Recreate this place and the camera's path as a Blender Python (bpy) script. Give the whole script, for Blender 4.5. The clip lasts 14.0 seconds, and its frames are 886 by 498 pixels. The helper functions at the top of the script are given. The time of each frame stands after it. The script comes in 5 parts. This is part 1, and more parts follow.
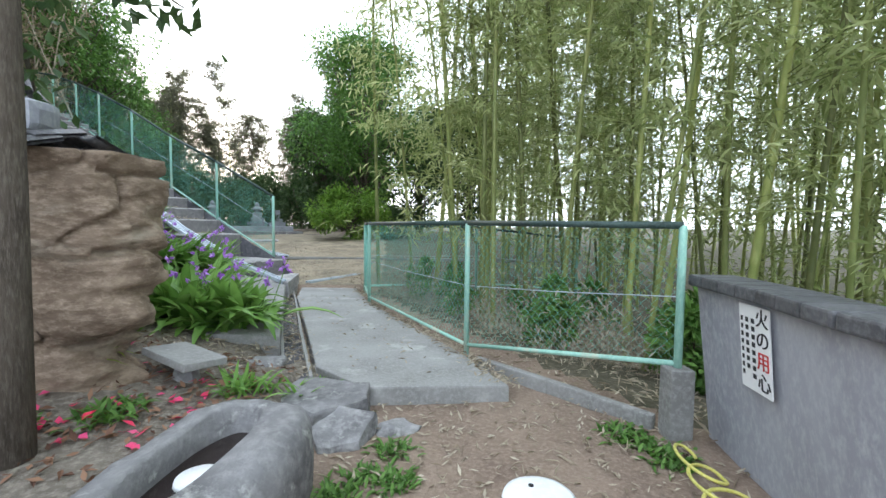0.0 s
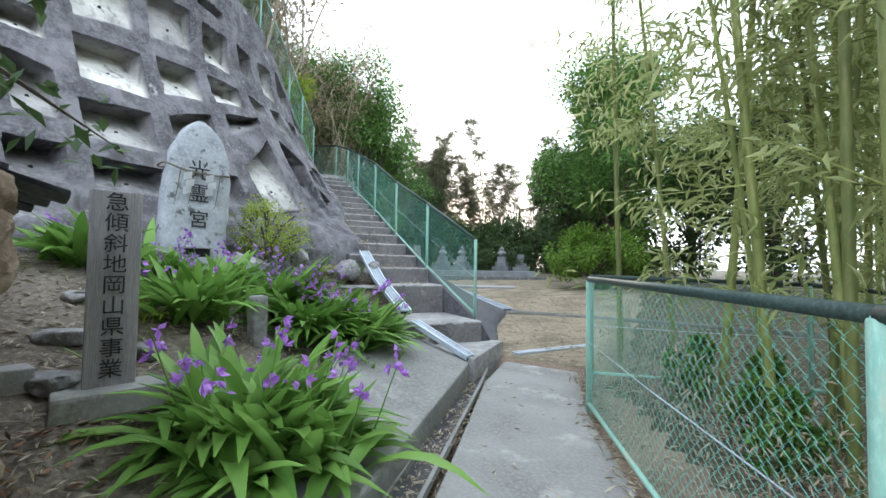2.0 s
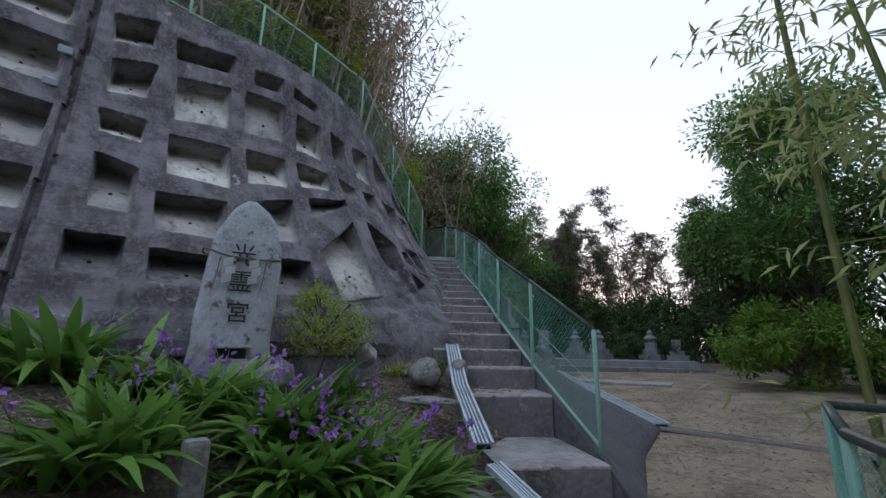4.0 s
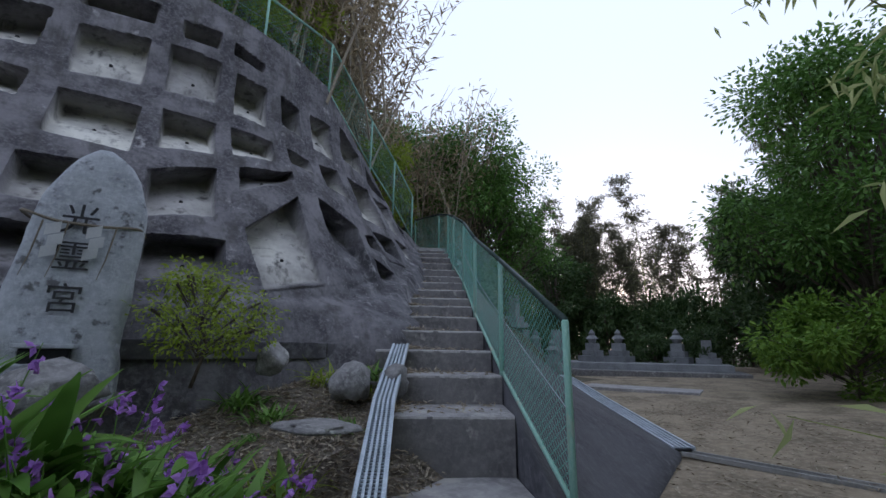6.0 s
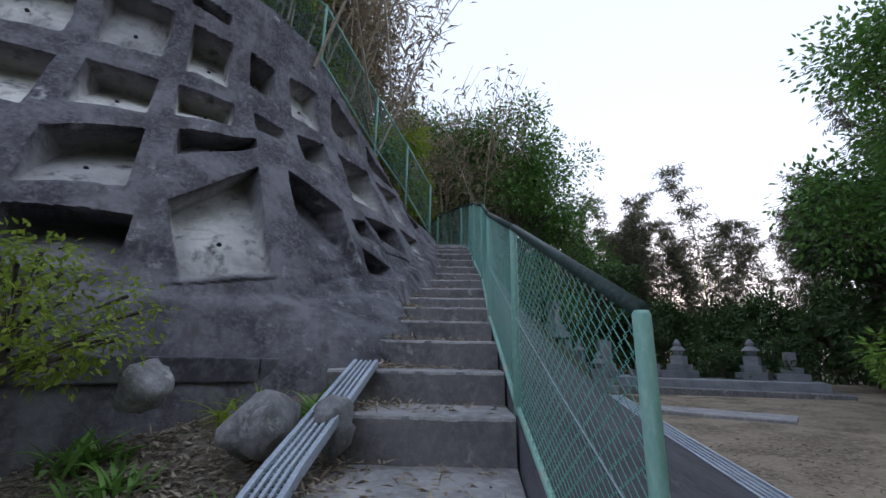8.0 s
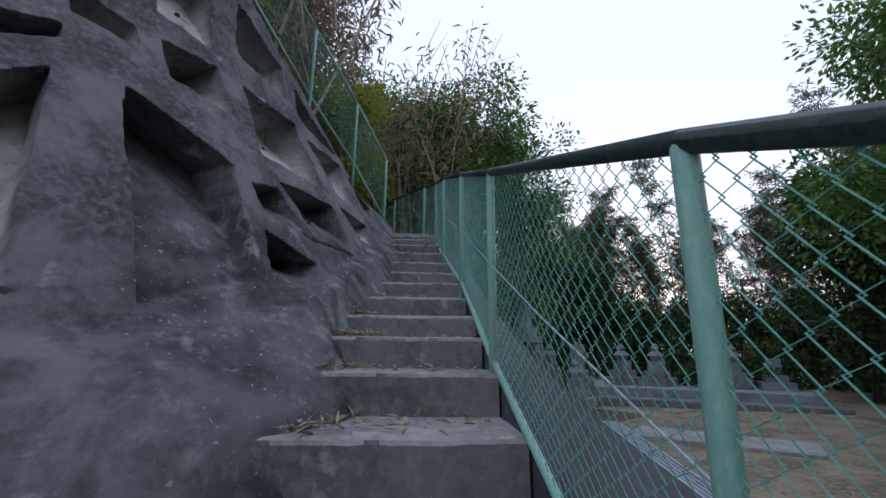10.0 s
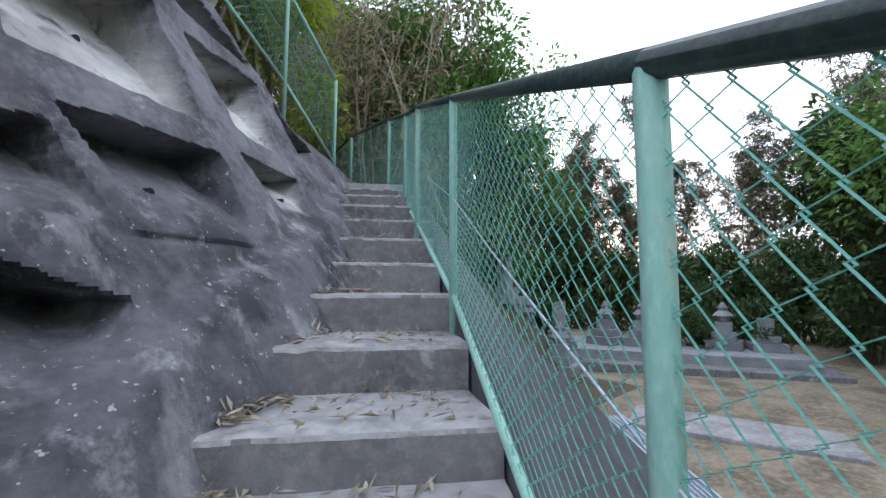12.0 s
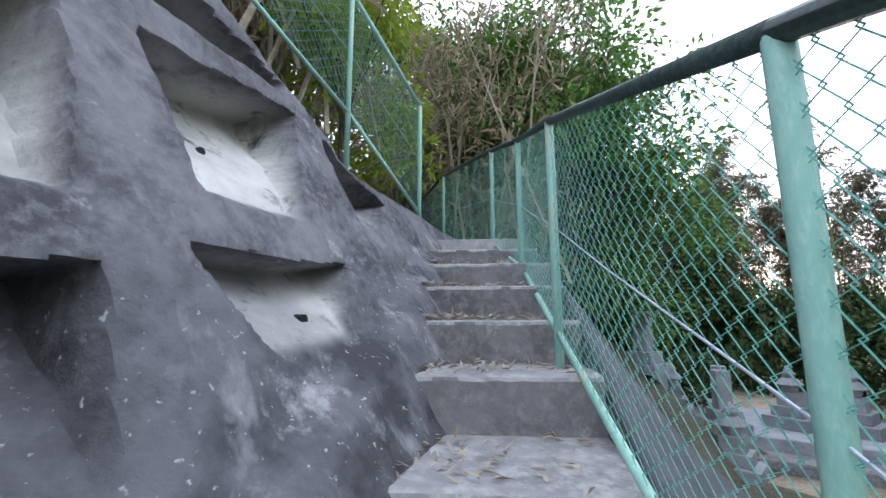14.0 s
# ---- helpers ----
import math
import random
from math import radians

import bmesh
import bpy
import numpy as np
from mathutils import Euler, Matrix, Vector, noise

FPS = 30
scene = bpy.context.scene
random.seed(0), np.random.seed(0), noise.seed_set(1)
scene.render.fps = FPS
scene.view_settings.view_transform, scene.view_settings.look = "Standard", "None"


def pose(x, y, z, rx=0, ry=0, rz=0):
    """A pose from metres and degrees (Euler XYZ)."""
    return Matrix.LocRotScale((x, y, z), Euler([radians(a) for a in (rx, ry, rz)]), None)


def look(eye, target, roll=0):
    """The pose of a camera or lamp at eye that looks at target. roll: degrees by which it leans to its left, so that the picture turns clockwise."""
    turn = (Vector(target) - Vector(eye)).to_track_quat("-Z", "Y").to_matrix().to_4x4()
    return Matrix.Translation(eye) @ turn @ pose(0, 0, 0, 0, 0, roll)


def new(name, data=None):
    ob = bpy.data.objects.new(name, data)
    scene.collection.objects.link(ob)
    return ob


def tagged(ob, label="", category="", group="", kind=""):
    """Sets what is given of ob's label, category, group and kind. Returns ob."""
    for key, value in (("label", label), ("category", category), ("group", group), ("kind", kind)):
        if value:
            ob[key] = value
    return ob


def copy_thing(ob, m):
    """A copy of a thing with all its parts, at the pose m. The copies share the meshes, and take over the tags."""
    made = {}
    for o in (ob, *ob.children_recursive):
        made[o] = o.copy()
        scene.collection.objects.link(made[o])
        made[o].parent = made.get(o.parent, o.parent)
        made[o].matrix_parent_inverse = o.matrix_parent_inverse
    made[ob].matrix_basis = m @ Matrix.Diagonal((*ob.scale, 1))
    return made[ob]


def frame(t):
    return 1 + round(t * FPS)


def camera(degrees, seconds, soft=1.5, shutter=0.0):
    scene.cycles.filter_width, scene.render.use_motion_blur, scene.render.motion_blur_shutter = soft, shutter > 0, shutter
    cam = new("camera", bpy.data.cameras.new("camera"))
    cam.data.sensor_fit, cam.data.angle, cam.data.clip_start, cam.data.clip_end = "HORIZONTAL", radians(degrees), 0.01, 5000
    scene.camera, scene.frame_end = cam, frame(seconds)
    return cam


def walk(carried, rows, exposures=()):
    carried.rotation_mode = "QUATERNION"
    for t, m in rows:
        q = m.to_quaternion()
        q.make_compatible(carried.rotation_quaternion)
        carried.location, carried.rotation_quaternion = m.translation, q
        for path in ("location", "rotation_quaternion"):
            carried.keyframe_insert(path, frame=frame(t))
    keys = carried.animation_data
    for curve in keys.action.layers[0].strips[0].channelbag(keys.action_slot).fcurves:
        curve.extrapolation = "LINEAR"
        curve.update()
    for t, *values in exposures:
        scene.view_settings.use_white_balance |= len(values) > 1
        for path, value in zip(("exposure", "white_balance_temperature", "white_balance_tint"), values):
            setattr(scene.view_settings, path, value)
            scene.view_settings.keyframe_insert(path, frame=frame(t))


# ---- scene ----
cam = camera(92.5, 14.0)
METRES, EYE, TILT, LEAN, TURN = 12.5, 1.03, 0.0, 0.0, 0.0
ROWS = [
    (0.0, 0.0, 0.0, 0.0, 0.03, -3.04, -0.61),
    (0.5, 0.0075, 0.0482, 0.0014, 7.68, -2.01, -0.61),
    (1.0, 0.0111, 0.092, 0.0047, 17.12, -0.92, -0.91),
    (1.5, 0.0051, 0.1367, 0.0051, 26.06, 0.28, -0.98),
    (2.0, -0.0049, 0.1766, 0.0094, 33.81, 2.28, -0.92),
    (2.5, -0.0171, 0.2087, 0.0175, 40.8, 5.92, -0.9),
    (3.0, -0.0275, 0.2373, 0.0244, 46.57, 10.03, -0.84),
    (5.5, -0.0849, 0.3822, 0.0236, 53.91, 13.75, -0.78),
    (6.0, -0.0957, 0.4111, 0.024, 55.06, 13.29, -0.77),
    (6.5, -0.1106, 0.4401, 0.0215, 56.91, 12.9, -0.82),
    (7.0, -0.1284, 0.4633, 0.0219, 60.21, 13.88, -0.76),
    (9.5, -0.2796, 0.5588, 0.0532, 59.52, 15.81, -0.58),
    (10.0, -0.3124, 0.576, 0.0643, 54.43, 13.66, -0.6),
    (10.5, -0.3401, 0.6009, 0.0776, 49.38, 10.25, -0.37),
    (11.0, -0.3689, 0.6153, 0.0874, 46.48, 7.0, -0.2),
    (11.5, -0.3984, 0.633, 0.1039, 46.95, 5.15, -0.25),
    (12.0, -0.4234, 0.649, 0.1178, 49.97, 5.21, -0.14),
    (12.5, -0.4554, 0.6653, 0.1274, 53.99, 6.27, 0.02),
    (13.0, -0.4836, 0.6837, 0.1411, 57.73, 7.55, -0.05),
    (13.5, -0.5137, 0.6955, 0.1531, 60.97, 8.68, -0.02),
    (14.0, -0.5361, 0.7129, 0.1676, 63.21, 9.43, 0.13),
]
walk(cam, [(t, pose(0, 0, EYE, TILT, LEAN, TURN) @ pose(METRES * x, METRES * y, METRES * z, 90 + pitch, roll, yaw)) for t, x, y, z, yaw, pitch, roll in ROWS],
     [(0.0, 1.95, 6500, 10), (1.5, 1.97, 6500, 10), (2.2, 1.97, 6450, 11), (2.6, 1.5, 6400, 12), (3.0, 0.78, 6300, 13), (5.5, 0.33, 6000, 19), (7.0, 0.45, 6000, 19), (9.5, 0.43, 6000, 20), (10.5, 0.35, 6100, 19), (11.2, 1.15, 6150, 18), (12.0, 1.5, 6250, 18), (12.8, 1.76, 6250, 18), (14.0, 1.85, 6250, 18)])

# ---- world and sun ----
world = bpy.data.worlds.new("dusk_sky")
scene.world = world
world.use_nodes = True
wn, wl = world.node_tree.nodes, world.node_tree.links
SUN_AZ = radians(-34)      # degrees from +y towards -x, where the evening glow stands
sky = wn.new("ShaderNodeTexSky")
sky.sky_type, sky.sun_disc = "NISHITA", False
sky.sun_elevation, sky.sun_rotation = radians(5.0), SUN_AZ
sky.air_density, sky.dust_density, sky.ozone_density = 1.0, 2.2, 1.4
# thin high cloud veils the evening sky
veil = wn.new("ShaderNodeMix")
veil.data_type = "RGBA"
veil.inputs["Factor"].default_value = 0.86
veil.inputs["B"].default_value = (5.2, 5.95, 6.7, 1)
wl.new(sky.outputs[0], veil.inputs["A"])
wn["Background"].inputs["Strength"].default_value = 0.15
wl.new(veil.outputs["Result"], wn["Background"].inputs["Color"])
sun_data = bpy.data.lights.new("sun", "SUN")
sun_data.energy, sun_data.angle, sun_data.color = 0.5, radians(25), (1.0, 0.8, 0.62)
sun = new("sun", sun_data)
sun.matrix_world = look((0, 0, 0), (-math.sin(SUN_AZ), -math.cos(SUN_AZ), -math.tan(radians(9))))


# ---- materials ----
def mat(name, base, second=None, third=None, scale=3.0, fine=40.0, rough=0.85, metal=0.0, bump=0.3, bump_scale=None, contrast=(0.35, 0.65), stain=None, stain_scale=0.7, stain_range=(0.52, 0.62), rand=0.0, stretch=(1, 1, 1), translucent=0.0, spec=0.3, infill=None):
    m = bpy.data.materials.new(name)
    m.use_nodes = True
    nt = m.node_tree
    n, l = nt.nodes, nt.links
    b = n["Principled BSDF"]
    b.inputs["Roughness"].default_value, b.inputs["Metallic"].default_value = rough, metal
    b.inputs["Specular IOR Level"].default_value = spec
    tc = n.new("ShaderNodeTexCoord")
    mp = n.new("ShaderNodeMapping")
    mp.inputs["Scale"].default_value = stretch
    l.new(tc.outputs["Object"], mp.inputs["Vector"])

    def tex(sc, detail=4.0, rg=0.6):
        t = n.new("ShaderNodeTexNoise")
        t.inputs["Scale"].default_value, t.inputs["Detail"].default_value, t.inputs["Roughness"].default_value = sc, detail, rg
        l.new(mp.outputs[0], t.inputs["Vector"])
        return t.outputs["Fac"]

    def ramp(fac, lo, hi):
        r = n.new("ShaderNodeMapRange")
        r.inputs["From Min"].default_value, r.inputs["From Max"].default_value = lo, hi
        l.new(fac, r.inputs["Value"])
        return r.outputs["Result"]

    def mix(fac, a, c):
        x = n.new("ShaderNodeMix")
        x.data_type = "RGBA"
        l.new(fac, x.inputs["Factor"])
        for sock, v in ((x.inputs["A"], a), (x.inputs["B"], c)):
            if isinstance(v, tuple):
                sock.default_value = (*v, 1)
            else:
                l.new(v, sock)
        return x.outputs["Result"]

    second = second or tuple(0.6 * v for v in base)
    third = third or tuple(min(1, 1.25 * v) for v in base)
    big, small = tex(scale), tex(fine, 6.0, 0.7)
    col = mix(ramp(big, *contrast), base, second)
    col = mix(ramp(small, 0.45, 0.75), col, third)
    if stain:
        col = mix(ramp(tex(stain_scale, 5.0, 0.65), *stain_range), col, stain)
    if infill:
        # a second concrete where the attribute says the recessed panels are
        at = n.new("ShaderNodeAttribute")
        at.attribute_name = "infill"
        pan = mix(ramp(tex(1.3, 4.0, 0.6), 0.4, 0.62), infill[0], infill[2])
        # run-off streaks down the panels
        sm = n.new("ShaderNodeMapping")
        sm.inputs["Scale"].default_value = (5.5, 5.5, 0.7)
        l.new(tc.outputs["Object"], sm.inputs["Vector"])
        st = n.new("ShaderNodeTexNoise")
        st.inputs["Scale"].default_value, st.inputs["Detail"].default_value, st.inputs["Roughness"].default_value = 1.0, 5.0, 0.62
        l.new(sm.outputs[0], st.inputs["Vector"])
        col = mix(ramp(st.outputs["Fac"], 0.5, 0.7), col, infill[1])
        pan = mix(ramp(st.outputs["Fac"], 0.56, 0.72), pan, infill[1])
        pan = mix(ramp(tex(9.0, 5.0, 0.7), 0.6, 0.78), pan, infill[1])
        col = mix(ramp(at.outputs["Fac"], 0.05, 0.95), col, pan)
        am = n.new("ShaderNodeAttribute")
        am.attribute_name = "mortar"
        mo = mix(ramp(tex(2.4, 6.0, 0.65), 0.42, 0.6), infill[3], infill[4])
        mo = mix(ramp(tex(2.7, 6.0, 0.7), 0.6, 0.7), mo, infill[5])
        mo = mix(ramp(st.outputs["Fac"], 0.56, 0.76), mo, infill[5])
        mo = mix(ramp(tex(42.0, 2.0, 0.5), 0.67, 0.74), mo, infill[0])
        keep = n.new("ShaderNodeMath")
        keep.operation = "SUBTRACT"
        keep.use_clamp = True
        l.new(am.outputs["Fac"], keep.inputs[0])
        l.new(at.outputs["Fac"], keep.inputs[1])
        col = mix(keep.outputs[0], col, mo)
    if rand:
        oi = n.new("ShaderNodeObjectInfo")
        hs = n.new("ShaderNodeHueSaturation")
        l.new(ramp(oi.outputs["Random"], 0, 1), hs.inputs["Value"])
        n[hs.name].inputs["Color"].default_value = (1, 1, 1, 1)
        mr = hs.inputs["Value"].links[0].from_node
        mr.inputs["To Min"].default_value, mr.inputs["To Max"].default_value = 1 - rand, 1 + rand
        l.new(col, hs.inputs["Color"])
        col = hs.outputs["Color"]
    l.new(col, b.inputs["Base Color"])
    if bump:
        bp = n.new("ShaderNodeBump")
        bp.inputs["Strength"].default_value, bp.inputs["Distance"].default_value = bump, 0.02
        l.new(tex(bump_scale or fine * 0.7, 8.0, 0.7), bp.inputs["Height"])
        l.new(bp.outputs[0], b.inputs["Normal"])
    if translucent:
        tr = n.new("ShaderNodeBsdfTranslucent")
        l.new(col, tr.inputs["Color"])
        ms = n.new("ShaderNodeMixShader")
        ms.inputs[0].default_value = translucent
        l.new(b.outputs[0], ms.inputs[1])
        l.new(tr.outputs[0], ms.inputs[2])
        l.new(ms.outputs[0], n["Material Output"].inputs["Surface"])
    return m


def leaf_mat(name, a, b, translucent=0.3, rough=0.5):
    """Leaf colour that varies from leaf to leaf."""
    m = bpy.data.materials.new(name)
    m.use_nodes = True
    n, l = m.node_tree.nodes, m.node_tree.links
    p = n["Principled BSDF"]
    p.inputs["Roughness"].default_value, p.inputs["Specular IOR Level"].default_value = rough, 0.25
    g = n.new("ShaderNodeNewGeometry")
    r = n.new("ShaderNodeValToRGB")
    r.color_ramp.elements[0].color, r.color_ramp.elements[1].color = (*a, 1), (*b, 1)
    l.new(g.outputs["Random Per Island"], r.inputs[0])
    l.new(r.outputs[0], p.inputs["Base Color"])
    t = n.new("ShaderNodeBsdfTranslucent")
    l.new(r.outputs[0], t.inputs["Color"])
    ms = n.new("ShaderNodeMixShader")
    ms.inputs[0].default_value = translucent
    l.new(p.outputs[0], ms.inputs[1])
    l.new(t.outputs[0], ms.inputs[2])
    l.new(ms.outputs[0], n["Material Output"].inputs["Surface"])
    return m


M_FRAME = mat("weathered_concrete", (0.185, 0.178, 0.198), (0.07, 0.067, 0.078), (0.21, 0.2, 0.22), 0.9, 14, 0.9, bump=0.6, contrast=(0.4, 0.6), stain=(0.42, 0.41, 0.43), stain_scale=2.6, stain_range=(0.6, 0.74))
M_APRON = mat("dark_mortar", (0.09, 0.088, 0.1), (0.05, 0.049, 0.057), (0.12, 0.118, 0.13), 1.2, 14, 0.8, bump=0.5, stain=(0.22, 0.215, 0.23), stain_scale=2.2, stain_range=(0.62, 0.75))
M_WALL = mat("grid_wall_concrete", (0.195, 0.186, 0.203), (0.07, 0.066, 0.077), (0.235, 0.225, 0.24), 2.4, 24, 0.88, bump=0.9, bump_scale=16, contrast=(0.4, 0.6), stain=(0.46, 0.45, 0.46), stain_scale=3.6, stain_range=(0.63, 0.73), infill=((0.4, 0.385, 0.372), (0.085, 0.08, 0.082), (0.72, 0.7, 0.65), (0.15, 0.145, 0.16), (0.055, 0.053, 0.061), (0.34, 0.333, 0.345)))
# treads paler, risers darker: skylight and shade put into the colours, besides real stains
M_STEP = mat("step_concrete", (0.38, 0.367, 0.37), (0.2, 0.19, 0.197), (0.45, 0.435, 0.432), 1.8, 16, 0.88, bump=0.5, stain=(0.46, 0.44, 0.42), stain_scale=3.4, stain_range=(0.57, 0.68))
M_RISER_SHADED = mat("shaded_riser_concrete", (0.2, 0.19, 0.193), (0.11, 0.104, 0.108), (0.27, 0.257, 0.252), 2.2, 18, 0.9, bump=0.6, stain=(0.42, 0.4, 0.37), stain_scale=3.6, stain_range=(0.61, 0.7))
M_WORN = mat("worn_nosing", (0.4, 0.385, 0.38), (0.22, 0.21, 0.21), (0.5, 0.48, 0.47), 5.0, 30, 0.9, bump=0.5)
M_PATH = mat("path_concrete", (0.29, 0.284, 0.28), (0.2, 0.195, 0.19), (0.35, 0.345, 0.34), 1.3, 40, 0.9, bump=0.4, contrast=(0.38, 0.62), stain=(0.46, 0.45, 0.44), stain_scale=1.9, stain_range=(0.57, 0.72))
M_SOIL = mat("bare_soil", (0.27, 0.2, 0.155), (0.17, 0.12, 0.095), (0.35, 0.27, 0.21), 1.4, 45, 0.95, bump=0.8, bump_scale=25)
M_BED = mat("bed_soil", (0.2, 0.17, 0.14), (0.1, 0.08, 0.066), (0.36, 0.32, 0.27), 2.5, 30, 0.95, bump=1.0, bump_scale=22)
M_YARD = mat("dry_lawn", (0.29, 0.235, 0.17), (0.15, 0.12, 0.085), (0.4, 0.335, 0.25), 1.6, 12, 0.95, bump=1.0, bump_scale=9, contrast=(0.38, 0.62), stain=(0.12, 0.1, 0.07), stain_scale=0.8, stain_range=(0.55, 0.75))
M_GROVE = mat("grove_litter", (0.1, 0.088, 0.062), (0.055, 0.055, 0.034), (0.18, 0.15, 0.11), 1.2, 20, 0.95, bump=1.0, bump_scale=18)
M_GREEN = mat("green_painted_steel", (0.31, 0.56, 0.47), (0.24, 0.46, 0.39), (0.42, 0.64, 0.55), 6, 80, 0.5, bump=0.15, stain=(0.46, 0.5, 0.4), stain_scale=4, stain_range=(0.56, 0.66), stretch=(1, 1, 0.35))
M_RAIL = mat("dark_green_rail", (0.035, 0.06, 0.055), (0.02, 0.035, 0.032), (0.07, 0.11, 0.1), 5, 60, 0.5, bump=0.2)
M_WIRE = mat("green_coated_wire", (0.16, 0.46, 0.38), (0.1, 0.34, 0.28), (0.28, 0.55, 0.47), 12, 90, 0.35, bump=0.0)
M_GALV = mat("galvanised_steel", (0.5, 0.56, 0.64), (0.36, 0.41, 0.48), (0.62, 0.68, 0.74), 5, 60, 0.5, metal=0.35, bump=0.15)
# near-black that paints the shade inside holes and slots and below gratings
M_RECESS_SHADE = mat("painted_recess_shade", (0.02, 0.02, 0.022), bump=0.2)
M_STELE = mat("pale_lichened_stone", (0.44, 0.465, 0.51), (0.29, 0.305, 0.34), (0.54, 0.56, 0.6), 3.5, 26, 0.9, bump=0.9, bump_scale=14, stain=(0.13, 0.13, 0.14), stain_scale=7, stain_range=(0.58, 0.66))
M_INK = mat("carved_ink", (0.035, 0.035, 0.04), rough=0.8, bump=0.1)
M_ROCK = mat("grey_field_stone", (0.27, 0.262, 0.27), (0.13, 0.125, 0.13), (0.38, 0.37, 0.37), 3.5, 18, 0.92, bump=1.0, bump_scale=12, rand=0.25, stain=(0.46, 0.46, 0.44), stain_scale=7, stain_range=(0.6, 0.68))
M_EARTH = mat("weathered_earth_wall", (0.29, 0.215, 0.16), (0.15, 0.105, 0.075), (0.4, 0.31, 0.24), 1.7, 18, 0.95, bump=1.0, bump_scale=9, stain=(0.48, 0.42, 0.34), stain_scale=1.1, stain_range=(0.56, 0.75), stretch=(1, 1, 2.2))
M_TILE = mat("dark_roof_tile", (0.09, 0.09, 0.1), (0.05, 0.05, 0.055), (0.16, 0.16, 0.17), 6, 40, 0.5, bump=0.3, rand=0.2)
M_PLASTER = mat("grey_plaster", (0.36, 0.37, 0.41), (0.25, 0.255, 0.29), (0.43, 0.44, 0.47), 1.3, 40, 0.8, bump=0.25, stain=(0.52, 0.53, 0.55), stain_scale=1.6, stain_range=(0.58, 0.75), stretch=(1, 1, 0.5))
M_WOOD = mat("weathered_grey_wood", (0.34, 0.32, 0.34), (0.24, 0.225, 0.24), (0.42, 0.4, 0.41), 3, 30, 0.85, bump=0.5, stretch=(6, 6, 0.5))
M_SIGN = mat("white_sign_board", (0.78, 0.79, 0.8), (0.7, 0.71, 0.73), (0.82, 0.82, 0.82), 4, 60, 0.45, bump=0.0)
M_RED = mat("red_print", (0.55, 0.05, 0.05), bump=0.0)
M_WHITE = mat("white_plastic", (0.72, 0.73, 0.75), (0.62, 0.63, 0.66), (0.78, 0.78, 0.78), 5, 50, 0.5, bump=0.05)
M_WATER = mat("dark_water", (0.02, 0.014, 0.012), (0.015, 0.01, 0.01), (0.03, 0.02, 0.018), 4, 20, 0.05, bump=0.0, spec=0.5)
M_ROPE = mat("yellow_rope", (0.6, 0.55, 0.12), (0.45, 0.42, 0.1), (0.7, 0.65, 0.3), 20, 90, 0.7, bump=0.3)
M_STRAW = mat("straw_rope", (0.2, 0.17, 0.13), (0.12, 0.1, 0.08), (0.3, 0.26, 0.2), 20, 90, 0.9, bump=0.3)
M_BARK = mat("bark", (0.13, 0.105, 0.085), (0.07, 0.055, 0.045), (0.2, 0.17, 0.14), 4, 30, 0.95, bump=0.9, bump_scale=14, stretch=(3, 3, 0.6))
M_CULM = mat("bamboo_culm", (0.24, 0.27, 0.08), (0.13, 0.17, 0.06), (0.36, 0.35, 0.13), 1.2, 10, 0.5, bump=0.1, rand=0.5, stretch=(1, 1, 0.3))
M_DEAD = mat("dead_cane", (0.34, 0.29, 0.22), (0.2, 0.16, 0.12), (0.42, 0.37, 0.3), 3, 20, 0.85, bump=0.2, rand=0.3)
M_GRAVE = mat("grave_granite", (0.27, 0.28, 0.3), (0.17, 0.175, 0.19), (0.36, 0.37, 0.39), 3, 50, 0.8, bump=0.4, rand=0.15)
M_LEAF_BAMBOO = leaf_mat("bamboo_leaf", (0.25, 0.31, 0.11), (0.55, 0.59, 0.3), 0.62)
M_LEAF_GREEN = leaf_mat("broad_leaf_green", (0.06, 0.14, 0.03), (0.16, 0.3, 0.07), 0.35, 0.4)
M_LEAF_DARK = leaf_mat("broad_leaf_dark", (0.035, 0.075, 0.025), (0.09, 0.14, 0.05), 0.3, 0.45)
M_LEAF_LIGHT = leaf_mat("young_leaf", (0.2, 0.28, 0.03), (0.36, 0.44, 0.07), 0.45)
M_LEAF_BUSH = leaf_mat("bush_leaf", (0.1, 0.2, 0.03), (0.22, 0.36, 0.06), 0.35)
M_LEAF_FAR = leaf_mat("far_bamboo_leaf", (0.08, 0.085, 0.055), (0.22, 0.2, 0.13), 0.4)
M_LEAF_ORCHID = leaf_mat("orchid_leaf", (0.1, 0.22, 0.04), (0.24, 0.42, 0.1), 0.35, 0.4)
M_PETAL = leaf_mat("purple_petal", (0.36, 0.13, 0.56), (0.58, 0.32, 0.8), 0.35)
M_PINK = leaf_mat("fallen_pink_petal", (0.7, 0.03, 0.08), (0.75, 0.1, 0.25), 0.2)
M_LITTER = leaf_mat("dry_leaf_litter", (0.22, 0.17, 0.12), (0.48, 0.42, 0.33), 0.1, 0.9)
M_SCRUB = leaf_mat("dry_scrub", (0.26, 0.2, 0.13), (0.46, 0.38, 0.26), 0.3, 0.9)


# ---- mesh helpers ----
def mesh_of(name, verts, faces, material, smooth=False):
    me = bpy.data.meshes.new(name)
    me.from_pydata([tuple(v) for v in verts], [], faces)
    for m in material if isinstance(material, (list, tuple)) else (material,):
        me.materials.append(m)
    if smooth:
        me.polygons.foreach_set("use_smooth", [True] * len(me.polygons))
    me.update()
    return me


